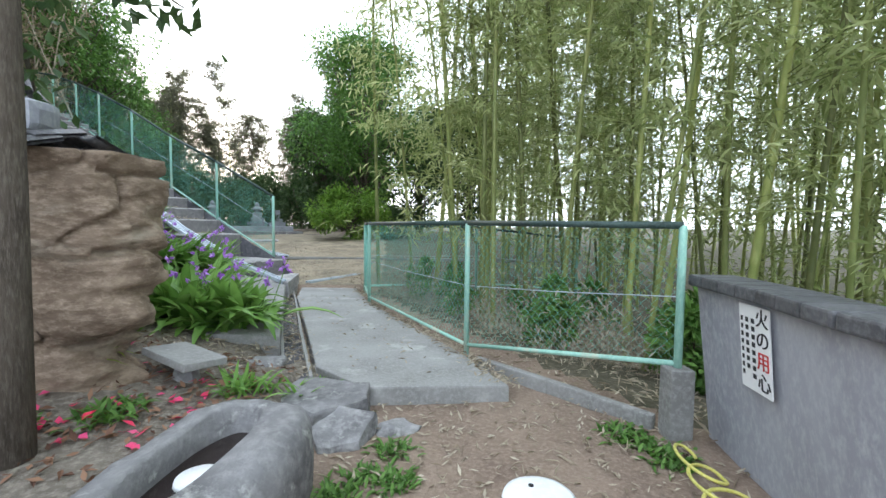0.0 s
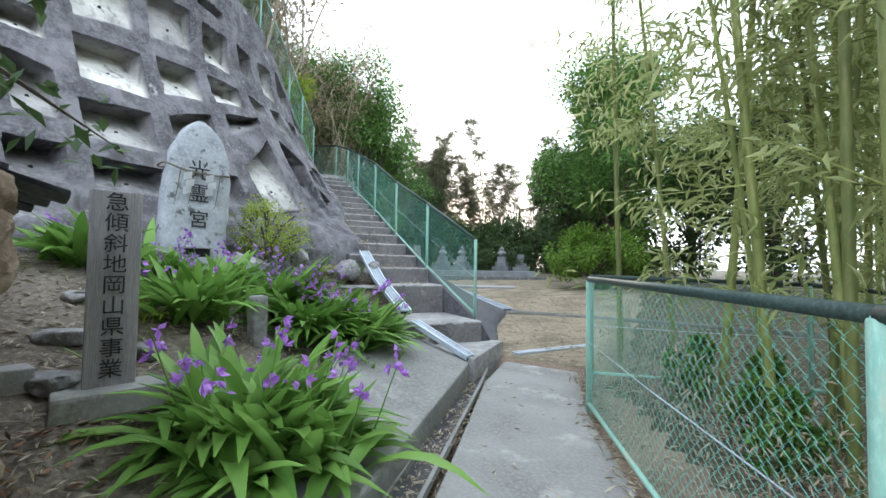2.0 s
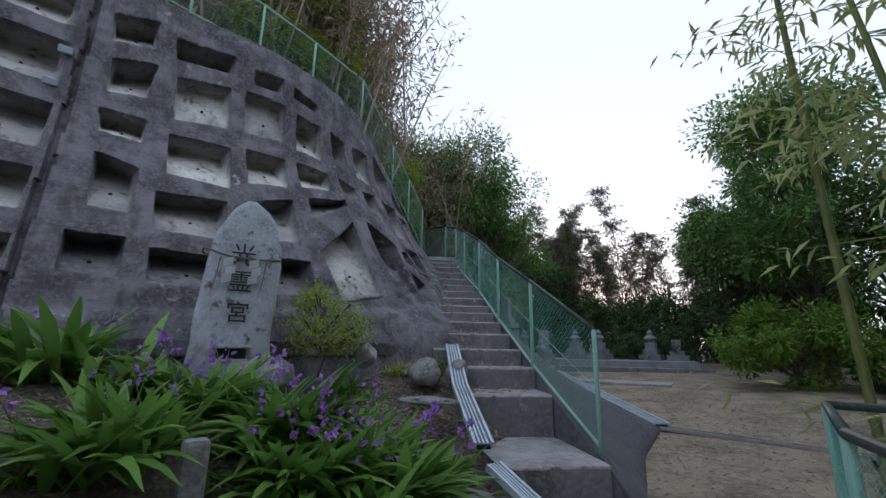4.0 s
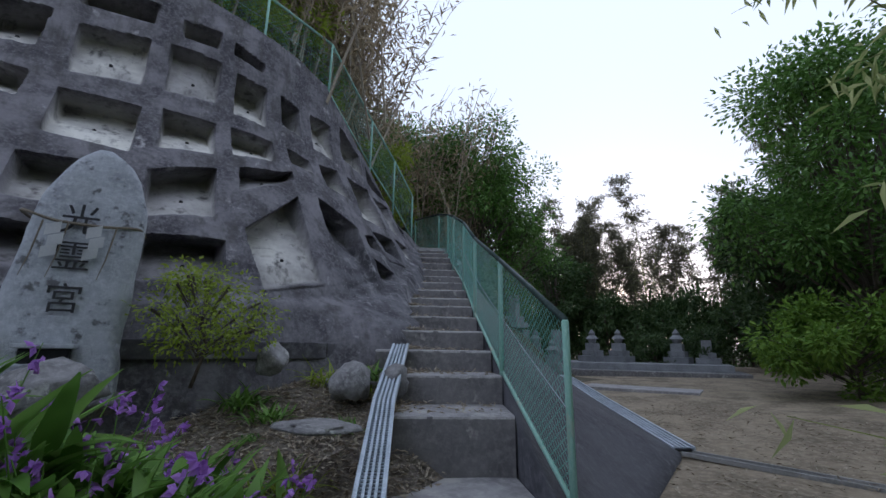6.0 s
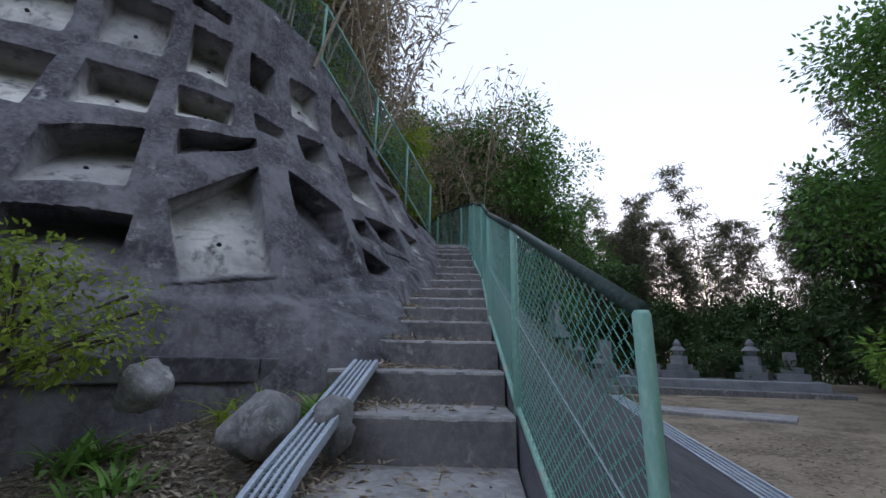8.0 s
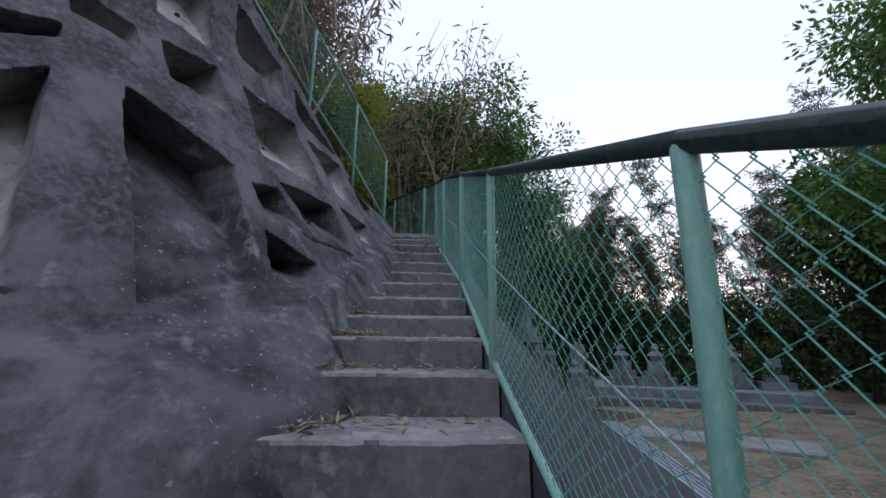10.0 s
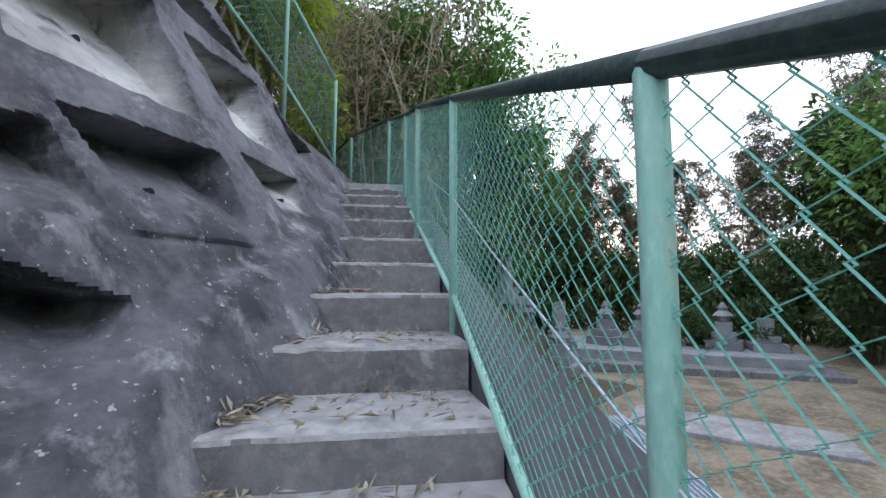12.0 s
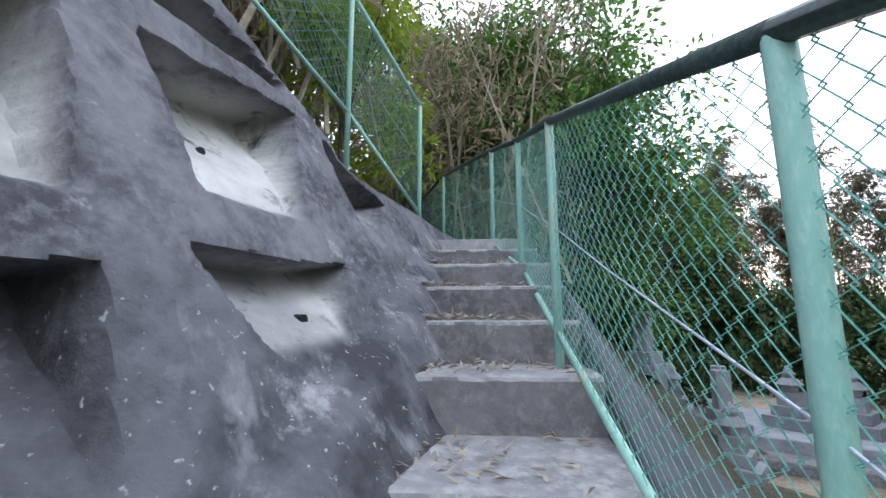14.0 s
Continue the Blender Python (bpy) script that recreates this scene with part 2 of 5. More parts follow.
def part(name, data, material, parent=None, label="", smooth=False):
    """One mesh object from a bmesh or (verts, faces), under a thing or a part."""
    if isinstance(data, bpy.types.Mesh):
        me = data
    elif isinstance(data, tuple):
        me = mesh_of(name, data[0], data[1], material, smooth)
    else:
        me = bpy.data.meshes.new(name)
        data.normal_update()
        data.to_mesh(me)
        data.free()
        me.materials.append(material)
        if smooth:
            me.polygons.foreach_set("use_smooth", [True] * len(me.polygons))
    ob = new(name, me)
    if parent:
        ob.parent = parent
    if label:
        tagged(ob, label)
    return ob


def thing(name, at, label, category, group="", kind="", turn=0.0):
    ob = new(name)
    ob.matrix_basis = pose(*at, 0, 0, turn)
    ob.empty_display_size = 0.1
    return tagged(ob, label, category, group, kind)


def box_bm(size, at=(0, 0, 0), bevel=0.01, turn=None, rough=0.0):
    bm = bmesh.new()
    bmesh.ops.create_cube(bm, size=1)
    for v in bm.verts:
        v.co = Vector((v.co.x * size[0], v.co.y * size[1], v.co.z * size[2]))
    if bevel:
        bmesh.ops.bevel(bm, geom=bm.edges[:], offset=bevel, segments=2, affect="EDGES", profile=0.6)
    if rough:
        for v in bm.verts:
            v.co += noise.noise_vector(v.co * 6 + Vector(at)) * rough
    m = Matrix.Translation(at) @ (turn or Matrix())
    bmesh.ops.transform(bm, matrix=m, verts=bm.verts)
    return bm


def tube(path, radii, sides=6, caps=True):
    """verts, faces of a tube along a path."""
    path = [Vector(p) for p in path]
    if not isinstance(radii, (list, tuple)):
        radii = [radii] * len(path)
    vs, fs = [], []
    for i, p in enumerate(path):
        d = (path[min(i + 1, len(path) - 1)] - path[max(i - 1, 0)]).normalized()
        a = d.cross(Vector((0, 0, 1)) if abs(d.z) < 0.9 else Vector((1, 0, 0))).normalized()
        b = d.cross(a)
        for k in range(sides):
            w = 2 * math.pi * k / sides
            vs.append(p + (a * math.cos(w) + b * math.sin(w)) * radii[i])
    for i in range(len(path) - 1):
        for k in range(sides):
            q = (k + 1) % sides
            fs.append((i * sides + k, i * sides + q, (i + 1) * sides + q, (i + 1) * sides + k))
    if caps:
        fs.append(tuple(range(sides))[::-1])
        fs.append(tuple(range((len(path) - 1) * sides, len(path) * sides)))
    return vs, fs


def join(pieces):
    vs, fs = [], []
    for v, f in pieces:
        o = len(vs)
        vs += v
        fs += [tuple(i + o for i in q) for q in f]
    return vs, fs


def prism(outline, z0, z1, bevel=0.012):
    """An upright slab on a plan outline (anticlockwise); z0 and z1 may be lists."""
    bm = bmesh.new()
    n = len(outline)
    lo = z0 if isinstance(z0, (list, tuple)) else [z0] * n
    hi = z1 if isinstance(z1, (list, tuple)) else [z1] * n
    a = [bm.verts.new((*p, z)) for p, z in zip(outline, lo)]
    b = [bm.verts.new((*p, z)) for p, z in zip(outline, hi)]
    bm.faces.new(a[::-1])
    top = bm.faces.new(b)
    for i in range(n):
        bm.faces.new((a[i], a[(i + 1) % n], b[(i + 1) % n], b[i]))
    bmesh.ops.recalc_face_normals(bm, faces=bm.faces)
    if bevel:
        bmesh.ops.bevel(bm, geom=list(top.edges), offset=bevel, segments=2, affect="EDGES", profile=0.6)
    return bm


def boulder(size, seed, sub=3, amount=0.25, flat=0.0):
    bm = bmesh.new()
    bmesh.ops.create_icosphere(bm, subdivisions=sub, radius=1)
    off = Vector((seed * 7.3, seed * 3.1, seed * 1.7))
    for v in bm.verts:
        c = v.co.copy()
        k = 1 + amount * noise.fractal(c * 1.3 + off, 1.0, 2.0, 4) + 0.35 * amount * noise.noise(c * 5 + off)
        # flattened facets make it read as split stone
        for j in range(5):
            nrm = Vector((math.sin(seed * 5 + j * 2.1), math.cos(seed * 3 + j * 1.3), math.sin(seed + j * 0.9))).normalized()
            d = c.dot(nrm) * k
            if d > 0.78:
                c -= nrm * (d - 0.78) / max(k, 0.1)
        c *= k
        if flat and c.z > flat:
            c.z = flat + (c.z - flat) * 0.15
        v.co = Vector((c.x * size[0], c.y * size[1], c.z * size[2]))
    return bm


def leaf(vs, fs, at, way, up, length, width, bend=0.2):
    """A pointed leaf of four triangles, folded along its rib."""
    way, up = Vector(way).normalized(), Vector(up)
    side = way.cross(up)
    side = side.normalized() if side.length > 1e-4 else Vector((1, 0, 0))
    nrm = side.cross(way)
    o, at = len(vs), Vector(at)
    vs += [at, at + way * length * 0.45 + side * width / 2 + nrm * length * 0.03, at + way * length - nrm * length * bend, at + way * length * 0.45 - side * width / 2 + nrm * length * 0.03]
    fs += [(o, o + 1, o + 2), (o, o + 2, o + 3)]


R = random.Random(11)


def rnd(a, b):
    return R.uniform(a, b)


def rdir(flat=1.0):
    w, z = rnd(0, 2 * math.pi), rnd(-1, 1) * flat
    h = math.sqrt(max(0, 1 - z * z))
    return Vector((h * math.cos(w), h * math.sin(w), z))


def smooth(a, b, x):
    t = min(1, max(0, (x - a) / (b - a)))
    return t * t * (3 - 2 * t)


# ---- the plan ----
# frame face of the retaining wall at z = 2.2
WALL_PLAN = [(-5.0, -2.5), (-5.6, 0.5), (-5.9, 2.5), (-5.98, 4.0), (-6.0, 5.4), (-6.08, 6.5), (-6.3, 7.3), (-6.7, 8.1), (-7.35, 9.0), (-8.15, 9.85), (-9.05, 10.75), (-9.95, 11.65), (-11.2, 12.8), (-13.0, 14.0)]
WALL_LEAN = [(0.5, -0.75), (2.2, 0.0), (3.0, 0.48), (4.2, 1.17), (4.8, 1.36), (5.7, 1.5), (8.0, 1.8)]
WALL_TOP = [(0, 6.7), (8, 6.35), (8.9, 6.15), (10.7, 5.9), (11.9, 5.15), (13.0, 4.72), (13.9, 4.15), (15.0, 4.1), (24, 4.1)]
# foot of the grid, above which the beams start
SKIRT = [(0, 1.6), (6, 1.7), (8.5, 1.9), (9.5, 1.95), (10.3, 2.1), (11, 2.45), (12, 2.8), (13, 3.15), (14.3, 3.65), (16, 4.0)]
# below this line the right-hand end is rendered over with dark mortar
MORTAR = [(9.5, 1.9), (9.8, 2.75), (10.4, 2.8), (11.0, 2.85), (12.0, 3.2), (12.6, 3.25), (13.5, 3.4), (15, 3.9)]


def cell(s0, s1, bottom, top, foot=None, depth=(0.11, 0.5), pale=0.8, hole=(0.5, 0.38)):
    """A recessed cell: sides along the wall at its top, heights of bottom and top at both sides, sides at its foot."""
    return {"s0": s0, "s1": s1, "bottom": bottom, "top": top, "foot": foot or (s0, s1), "depth": depth, "pale": pale, "hole": hole}


CELLS = [cell(a, b, (lo, lo), (hi, hi)) for a, b in ((0.7, 1.5), (1.7, 2.5), (2.7, 3.5), (3.7, 4.6), (4.8, 5.45)) for lo, hi in ((1.75, 2.3), (2.55, 3.1), (3.35, 4.1), (4.4, 5.1), (5.35, 5.9))]
# uppermost, short cells under the coping
CELLS += [cell(5.82, 6.3, (5.35, 5.5), (5.85, 6.0)), cell(6.55, 7.3, (5.48, 5.55), (5.85, 5.9), pale=0.45), cell(7.62, 8.14, (5.5, 5.5), (5.82, 5.83), pale=0.9), cell(8.34, 8.88, (5.53, 5.42), (5.77, 5.59), pale=0.5)]
CELLS += [cell(5.88, 6.33, (4.5, 4.62), (5.08, 5.26), pale=0.95), cell(6.6, 7.3, (4.38, 4.5), (5.18, 5.3), depth=(0.06, 0.3)), cell(7.52, 8.2, (4.5, 4.58), (5.35, 5.3), depth=(0.06, 0.26), pale=0.45), cell(8.42, 8.96, (4.5, 4.44), (5.24, 5.16), pale=0.95)]
CELLS += [cell(9.28, 9.8, (4.58, 4.52), (5.15, 5.05), pale=0.45), cell(10.1, 10.76, (4.42, 4.38), (5.06, 5.1), depth=(0.08, 0.32), pale=1.0), cell(11.13, 11.95, (4.58, 4.52), (5.28, 4.95), depth=(0.1, 0.35), pale=0.9), cell(12.25, 13.3, (4.46, 4.42), (4.84, 4.5), pale=0.6)]
CELLS += [cell(5.86, 6.34, (3.82, 3.82), (4.24, 4.25)), cell(6.6, 7.34, (3.45, 3.38), (4.14, 4.16), pale=1.0), cell(7.57, 8.21, (3.55, 3.67), (4.22, 4.26), pale=0.95), cell(8.42, 9.06, (3.74, 3.84), (4.26, 4.22), pale=0.9)]
CELLS += [cell(9.38, 9.92, (3.9, 3.88), (4.2, 4.13), pale=0.9), cell(10.14, 10.8, (3.7, 3.66), (4.13, 4.23), pale=0.7), cell(11.12, 12.08, (3.37, 3.42), (4.22, 4.28), foot=(10.95, 12.0), depth=(0.2, 0.5), pale=1.0, hole=(0.62, 0.5)), cell(12.4, 13.36, (3.52, 3.6), (4.26, 4.33), foot=(12.4, 13.0), depth=(0.1, 0.42), pale=0.95, hole=(0.42, 0.4)), cell(13.6, 14.36, (3.68, 3.66), (4.28, 4.0), foot=(13.6, 13.95), depth=(0.08, 0.3), pale=0.3)]
CELLS += [cell(5.9, 6.32, (2.72, 2.72), (3.52, 3.42), pale=0.5), cell(6.53, 7.3, (2.55, 2.56), (3.14, 3.18), pale=0.5), cell(7.55, 8.24, (2.55, 2.71), (3.22, 3.46), pale=0.6), cell(8.5, 9.36, (3.15, 3.6), (3.56, 3.75), depth=(0.12, 0.4), pale=0.3, hole=(0.4, 0.3))]
CELLS += [cell(11.06, 12.02, (2.7, 2.73), (3.16, 3.26), foot=(11.29, 11.96), depth=(0.02, 0.36), pale=0.12, hole=(0.3, 0.4)), cell(10.66, 11.0, (2.7, 2.72), (3.0, 3.08), foot=(10.72, 11.13), depth=(0.02, 0.3), pale=0.1, hole=None), cell(12.27, 13.18, (2.95, 3.08), (3.33, 3.4), foot=(12.48, 12.9), depth=(0.04, 0.26), pale=0.85, hole=(0.62, 0.3))]
CELLS += [cell(5.8, 6.3, (1.94, 1.94), (2.42, 2.42), pale=0.2), cell(6.52, 7.3, (1.92, 1.92), (2.33, 2.34), pale=0.2), cell(7.6, 8.34, (1.88, 1.95), (2.36, 2.46), pale=0.2), cell(8.55, 9.36, (1.87, 2.04), (2.66, 3.34), foot=(8.68, 9.36), depth=(0.05, 0.42), pale=0.75, hole=(0.46, 0.33))]
CELLS += [cell(9.78, 10.52, (2.0, 2.2), (3.42, 3.08), foot=(9.78, 10.4), depth=(0.1, 0.46), pale=0.0, hole=None), cell(10.62, 11.08, (2.15, 2.3), (2.62, 2.48), foot=(10.52, 10.98), depth=(0.03, 0.42), pale=0.1, hole=(0.35, 0.45))]
# open joints in the concrete, each from one end to the other
CRACKS = [((11.2, 2.69), (12.0, 2.7)), ((10.5, 2.12), (11.02, 2.29)), ((8.6, 1.86), (9.4, 2.03)), ((8.75, 2.33), (9.02, 2.38))]


def spline(points, n=10):
    p = [Vector(q) for q in points]
    p = [2 * p[0] - p[1]] + p + [2 * p[-1] - p[-2]]
    out = []
    for i in range(1, len(p) - 2):
        a, b, c, d = p[i - 1:i + 3]
        for k in range(n):
            t = k / n
            out.append(0.5 * (2 * b + (c - a) * t + (2 * a - 5 * b + 4 * c - d) * t * t + (3 * b - a - 3 * c + d) * t ** 3))
    out.append(p[-2])
    return out


def lerp(table, x):
    xs, ys = zip(*table)
    return float(np.interp(x, xs, ys))


W_LINE = spline(WALL_PLAN)
W_S = [0.0]
for a, b in zip(W_LINE, W_LINE[1:]):
    W_S.append(W_S[-1] + (b - a).length)
W_X, W_Y = [p.x for p in W_LINE], [p.y for p in W_LINE]


def wall_point(s, z, inward=0.0):
    x, y = np.interp(s, W_S, W_X), np.interp(s, W_S, W_Y)
    d = Vector((np.interp(s + 0.3, W_S, W_X) - np.interp(s - 0.3, W_S, W_X), np.interp(s + 0.3, W_S, W_Y) - np.interp(s - 0.3, W_S, W_Y)))
    d.normalize()
    k = lerp(WALL_LEAN, z) + inward
    return Vector((x - d.y * k, y + d.x * k, z))


BED_A, BED_D = Vector((-1.05, 3.0)), Vector((-0.38, 0.925))
BED_L = Vector((-0.925, -0.38))


def bed_uv(x, y):
    r = Vector((x, y)) - BED_A
    return r.dot(BED_L), r.dot(BED_D)


# stair nosings: left end of each, with the width towards the rail
STEPS = [(-3.06, 6.15, 0.47), (-4.0, 6.68, 0.87), (-4.53, 7.05, 1.11), (-5.0, 7.34, 1.32), (-5.5, 7.66, 1.54), (-5.92, 7.91, 1.74), (-6.31, 8.14, 1.92), (-6.66, 8.39, 2.08), (-7.06, 8.62, 2.27), (-7.5, 8.9, 2.47), (-7.95, 9.2, 2.67), (-8.42, 9.53, 2.9), (-8.78, 9.77, 3.12), (-9.12, 9.98, 3.33), (-9.5, 10.22, 3.53), (-9.95, 10.48, 3.72)]
STEP_W = Vector((0.45, 0.74))
STAIR_A, STAIR_D = Vector((-3.06, 6.15)), Vector((-7.14, 4.7)).normalized()
STAIR_R = Vector((-STAIR_D.y, STAIR_D.x)) * -1
FENCE_A, FENCE_B = Vector((1.3, 2.3)), Vector((-1.25, 6.8))


def stair_z(v):
    return float(np.interp(v, [(Vector(s[:2]) - STAIR_A).dot(STAIR_D) for s in STEPS], [s[2] for s in STEPS]))


def ground_z(x, y):
    """Height of the ground sheet, and what lies there."""
    n1 = noise.noise(Vector((x * 0.6, y * 0.6, 0)))
    n2 = noise.noise(Vector((x * 3.1, y * 3.1, 4)))
    p = Vector((x, y))
    u, v = bed_uv(x, y)
    r = p - STAIR_A
    sv, sr = r.dot(STAIR_D), r.dot(STAIR_R)
    # beyond the front fence the grove falls away
    fd = (FENCE_B - FENCE_A).normalized()
    fr = (p - FENCE_A).dot(Vector((fd.y, -fd.x)))
    z, what = -0.12 + 0.02 * n2, 0
    yard = 0.04 + 0.045 * max(0, min(y, 24) - 7.2) + 0.02 * n1
    side = x > -1.2 - 0.12 * (y - 7)
    if sr > 0.4 and y > 6.9 and not (fr > 0.0 and side):
        z, what = yard, 2
    if x < -1.0 and sr < 0.45 and u > (0.14 if v > 0.1 else -0.1) and y > -6:
        z = min(0.02 + 0.27 * max(u, 0) + 0.1 * smooth(0.6, 1.3, u) + 0.2 * smooth(1.0, 2.2, u) * smooth(0.2, 1.5, v) + 0.12 * max(0, v - 2.5) * smooth(0.6, 1.6, u), 1.3) + 0.03 * n2
        z = z * smooth(-1.2, 0.6, v) + (0.02 + 0.06 * max(u, 0)) * (1 - smooth(-1.2, 0.6, v))
        what = 1
        if -0.2 < sv:
            z = min(z, stair_z(sv) - 0.25)
    elif sr <= 0.45 and sv > -0.3 and x < -2.3:
        z, what = min(stair_z(max(sv, 0)) - 0.3, 1.2), 1
    if fr > 0.1 and side:
        f = smooth(0.1, 4.0, fr)
        z, what = (-0.1 - 1.0 * f + 0.08 * n1), 3
        if y > 7:
            k = smooth(7, 16, y)
            z, what = z * (1 - k) + yard * k, 3
    bank = 3.85 * smooth(6.0, 1.8, math.hypot(x + 15.5, y - 14.0)) if sr > 0.3 else 0
    if bank > max(z, 0.06):
        z, what = bank, 3
    if y > 26 or x > 14 or x < -22 or y < -12:
        what = 3
    return z, what


def build_ground():
    def steps(lo, hi, fine_lo, fine_hi, fine, coarse):
        out, x = [], lo
        while x < hi:
            out.append(x)
            x += fine if fine_lo <= x < fine_hi else coarse
        return out + [hi]
    xs = [-900, -300, -120] + steps(-50, 50, -9, 5, 0.14, 1.5) + [120, 300, 900]
    ys = [-900, -300, -120] + steps(-40, 60, 0, 13, 0.14, 1.0) + [120, 300, 900]
    vs, kinds = [], []
    for y in ys:
        for x in xs:
            z, k = ground_z(x, y)
            vs.append((x, y, z))
            kinds.append(k)
    w = len(xs)
    fs, mi = [], []
    for j in range(len(ys) - 1):
        for i in range(w - 1):
            fs.append((j * w + i, j * w + i + 1, (j + 1) * w + i + 1, (j + 1) * w + i))
            mi.append(kinds[j * w + i])
    me = mesh_of("ground", vs, fs, [M_SOIL, M_BED, M_YARD, M_GROVE], True)
    me.polygons.foreach_set("material_index", mi)
    return tagged(new("ground", me), "bare soil, planted bed and dry lawn rising to the graves", "ground", kind="structure")


build_ground()


# ---- hillside above the wall ----
def build_hill():
    ns, nd = 60, 14
    vs, fs = [], []
    for i in range(ns + 1):
        s = W_S[-1] * i / ns
        top = lerp(WALL_TOP, s)
        for j in range(nd + 1):
            k = 0.32 + (j / nd) ** 1.6 * 22
            q = wall_point(s, top, k)
            q.z = top - 0.08 + 0.5 * k + (0.25 * noise.noise(Vector((q.x * 0.5, q.y * 0.5, 3))) if j else 0)
            vs.append(q)
    for i in range(ns):
        for j in range(nd):
            a = i * (nd + 1) + j
            fs.append((a, a + 1, a + nd + 2, a + nd + 1))
    return tagged(part("hillside", (vs, fs), M_GROVE, smooth=True), "steep overgrown bank above the retaining wall", "hillside", kind="structure")


build_hill()


# ---- retaining wall: sprayed concrete grid with recessed cells ----
def cell_depth(s, z, cells):
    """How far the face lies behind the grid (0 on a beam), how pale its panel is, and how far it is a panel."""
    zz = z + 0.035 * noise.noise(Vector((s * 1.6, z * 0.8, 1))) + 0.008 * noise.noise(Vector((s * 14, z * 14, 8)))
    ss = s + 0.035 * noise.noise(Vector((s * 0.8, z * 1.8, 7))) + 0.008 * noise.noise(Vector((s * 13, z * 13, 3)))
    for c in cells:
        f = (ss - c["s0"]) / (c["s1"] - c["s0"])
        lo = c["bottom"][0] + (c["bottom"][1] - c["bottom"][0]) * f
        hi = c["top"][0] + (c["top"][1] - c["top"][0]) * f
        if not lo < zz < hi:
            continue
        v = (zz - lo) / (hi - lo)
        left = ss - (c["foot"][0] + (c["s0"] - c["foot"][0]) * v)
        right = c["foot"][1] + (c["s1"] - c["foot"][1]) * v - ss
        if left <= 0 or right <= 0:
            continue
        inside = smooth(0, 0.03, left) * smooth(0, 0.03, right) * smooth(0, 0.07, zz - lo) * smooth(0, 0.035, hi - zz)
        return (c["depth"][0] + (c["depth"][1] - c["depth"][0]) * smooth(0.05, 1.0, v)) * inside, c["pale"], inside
    return 0.0, 0.0, 0.0


def near_crack(s, z):
    """1 in an open joint, 0 away from it."""
    if abs(s - 5.5 - 0.02 * z - 0.04 * noise.noise(Vector((0, z * 2, 3)))) < 0.03:
        return 4.0
    for (a, b), (c, d) in CRACKS:
        if a < s < c:
            off = abs(z - b - (d - b) * (s - a) / (c - a) - 0.02 * noise.noise(Vector((s * 5, 0, 2))))
            if off < 0.024:
                return 1.0 - off / 0.024
    return 0.0


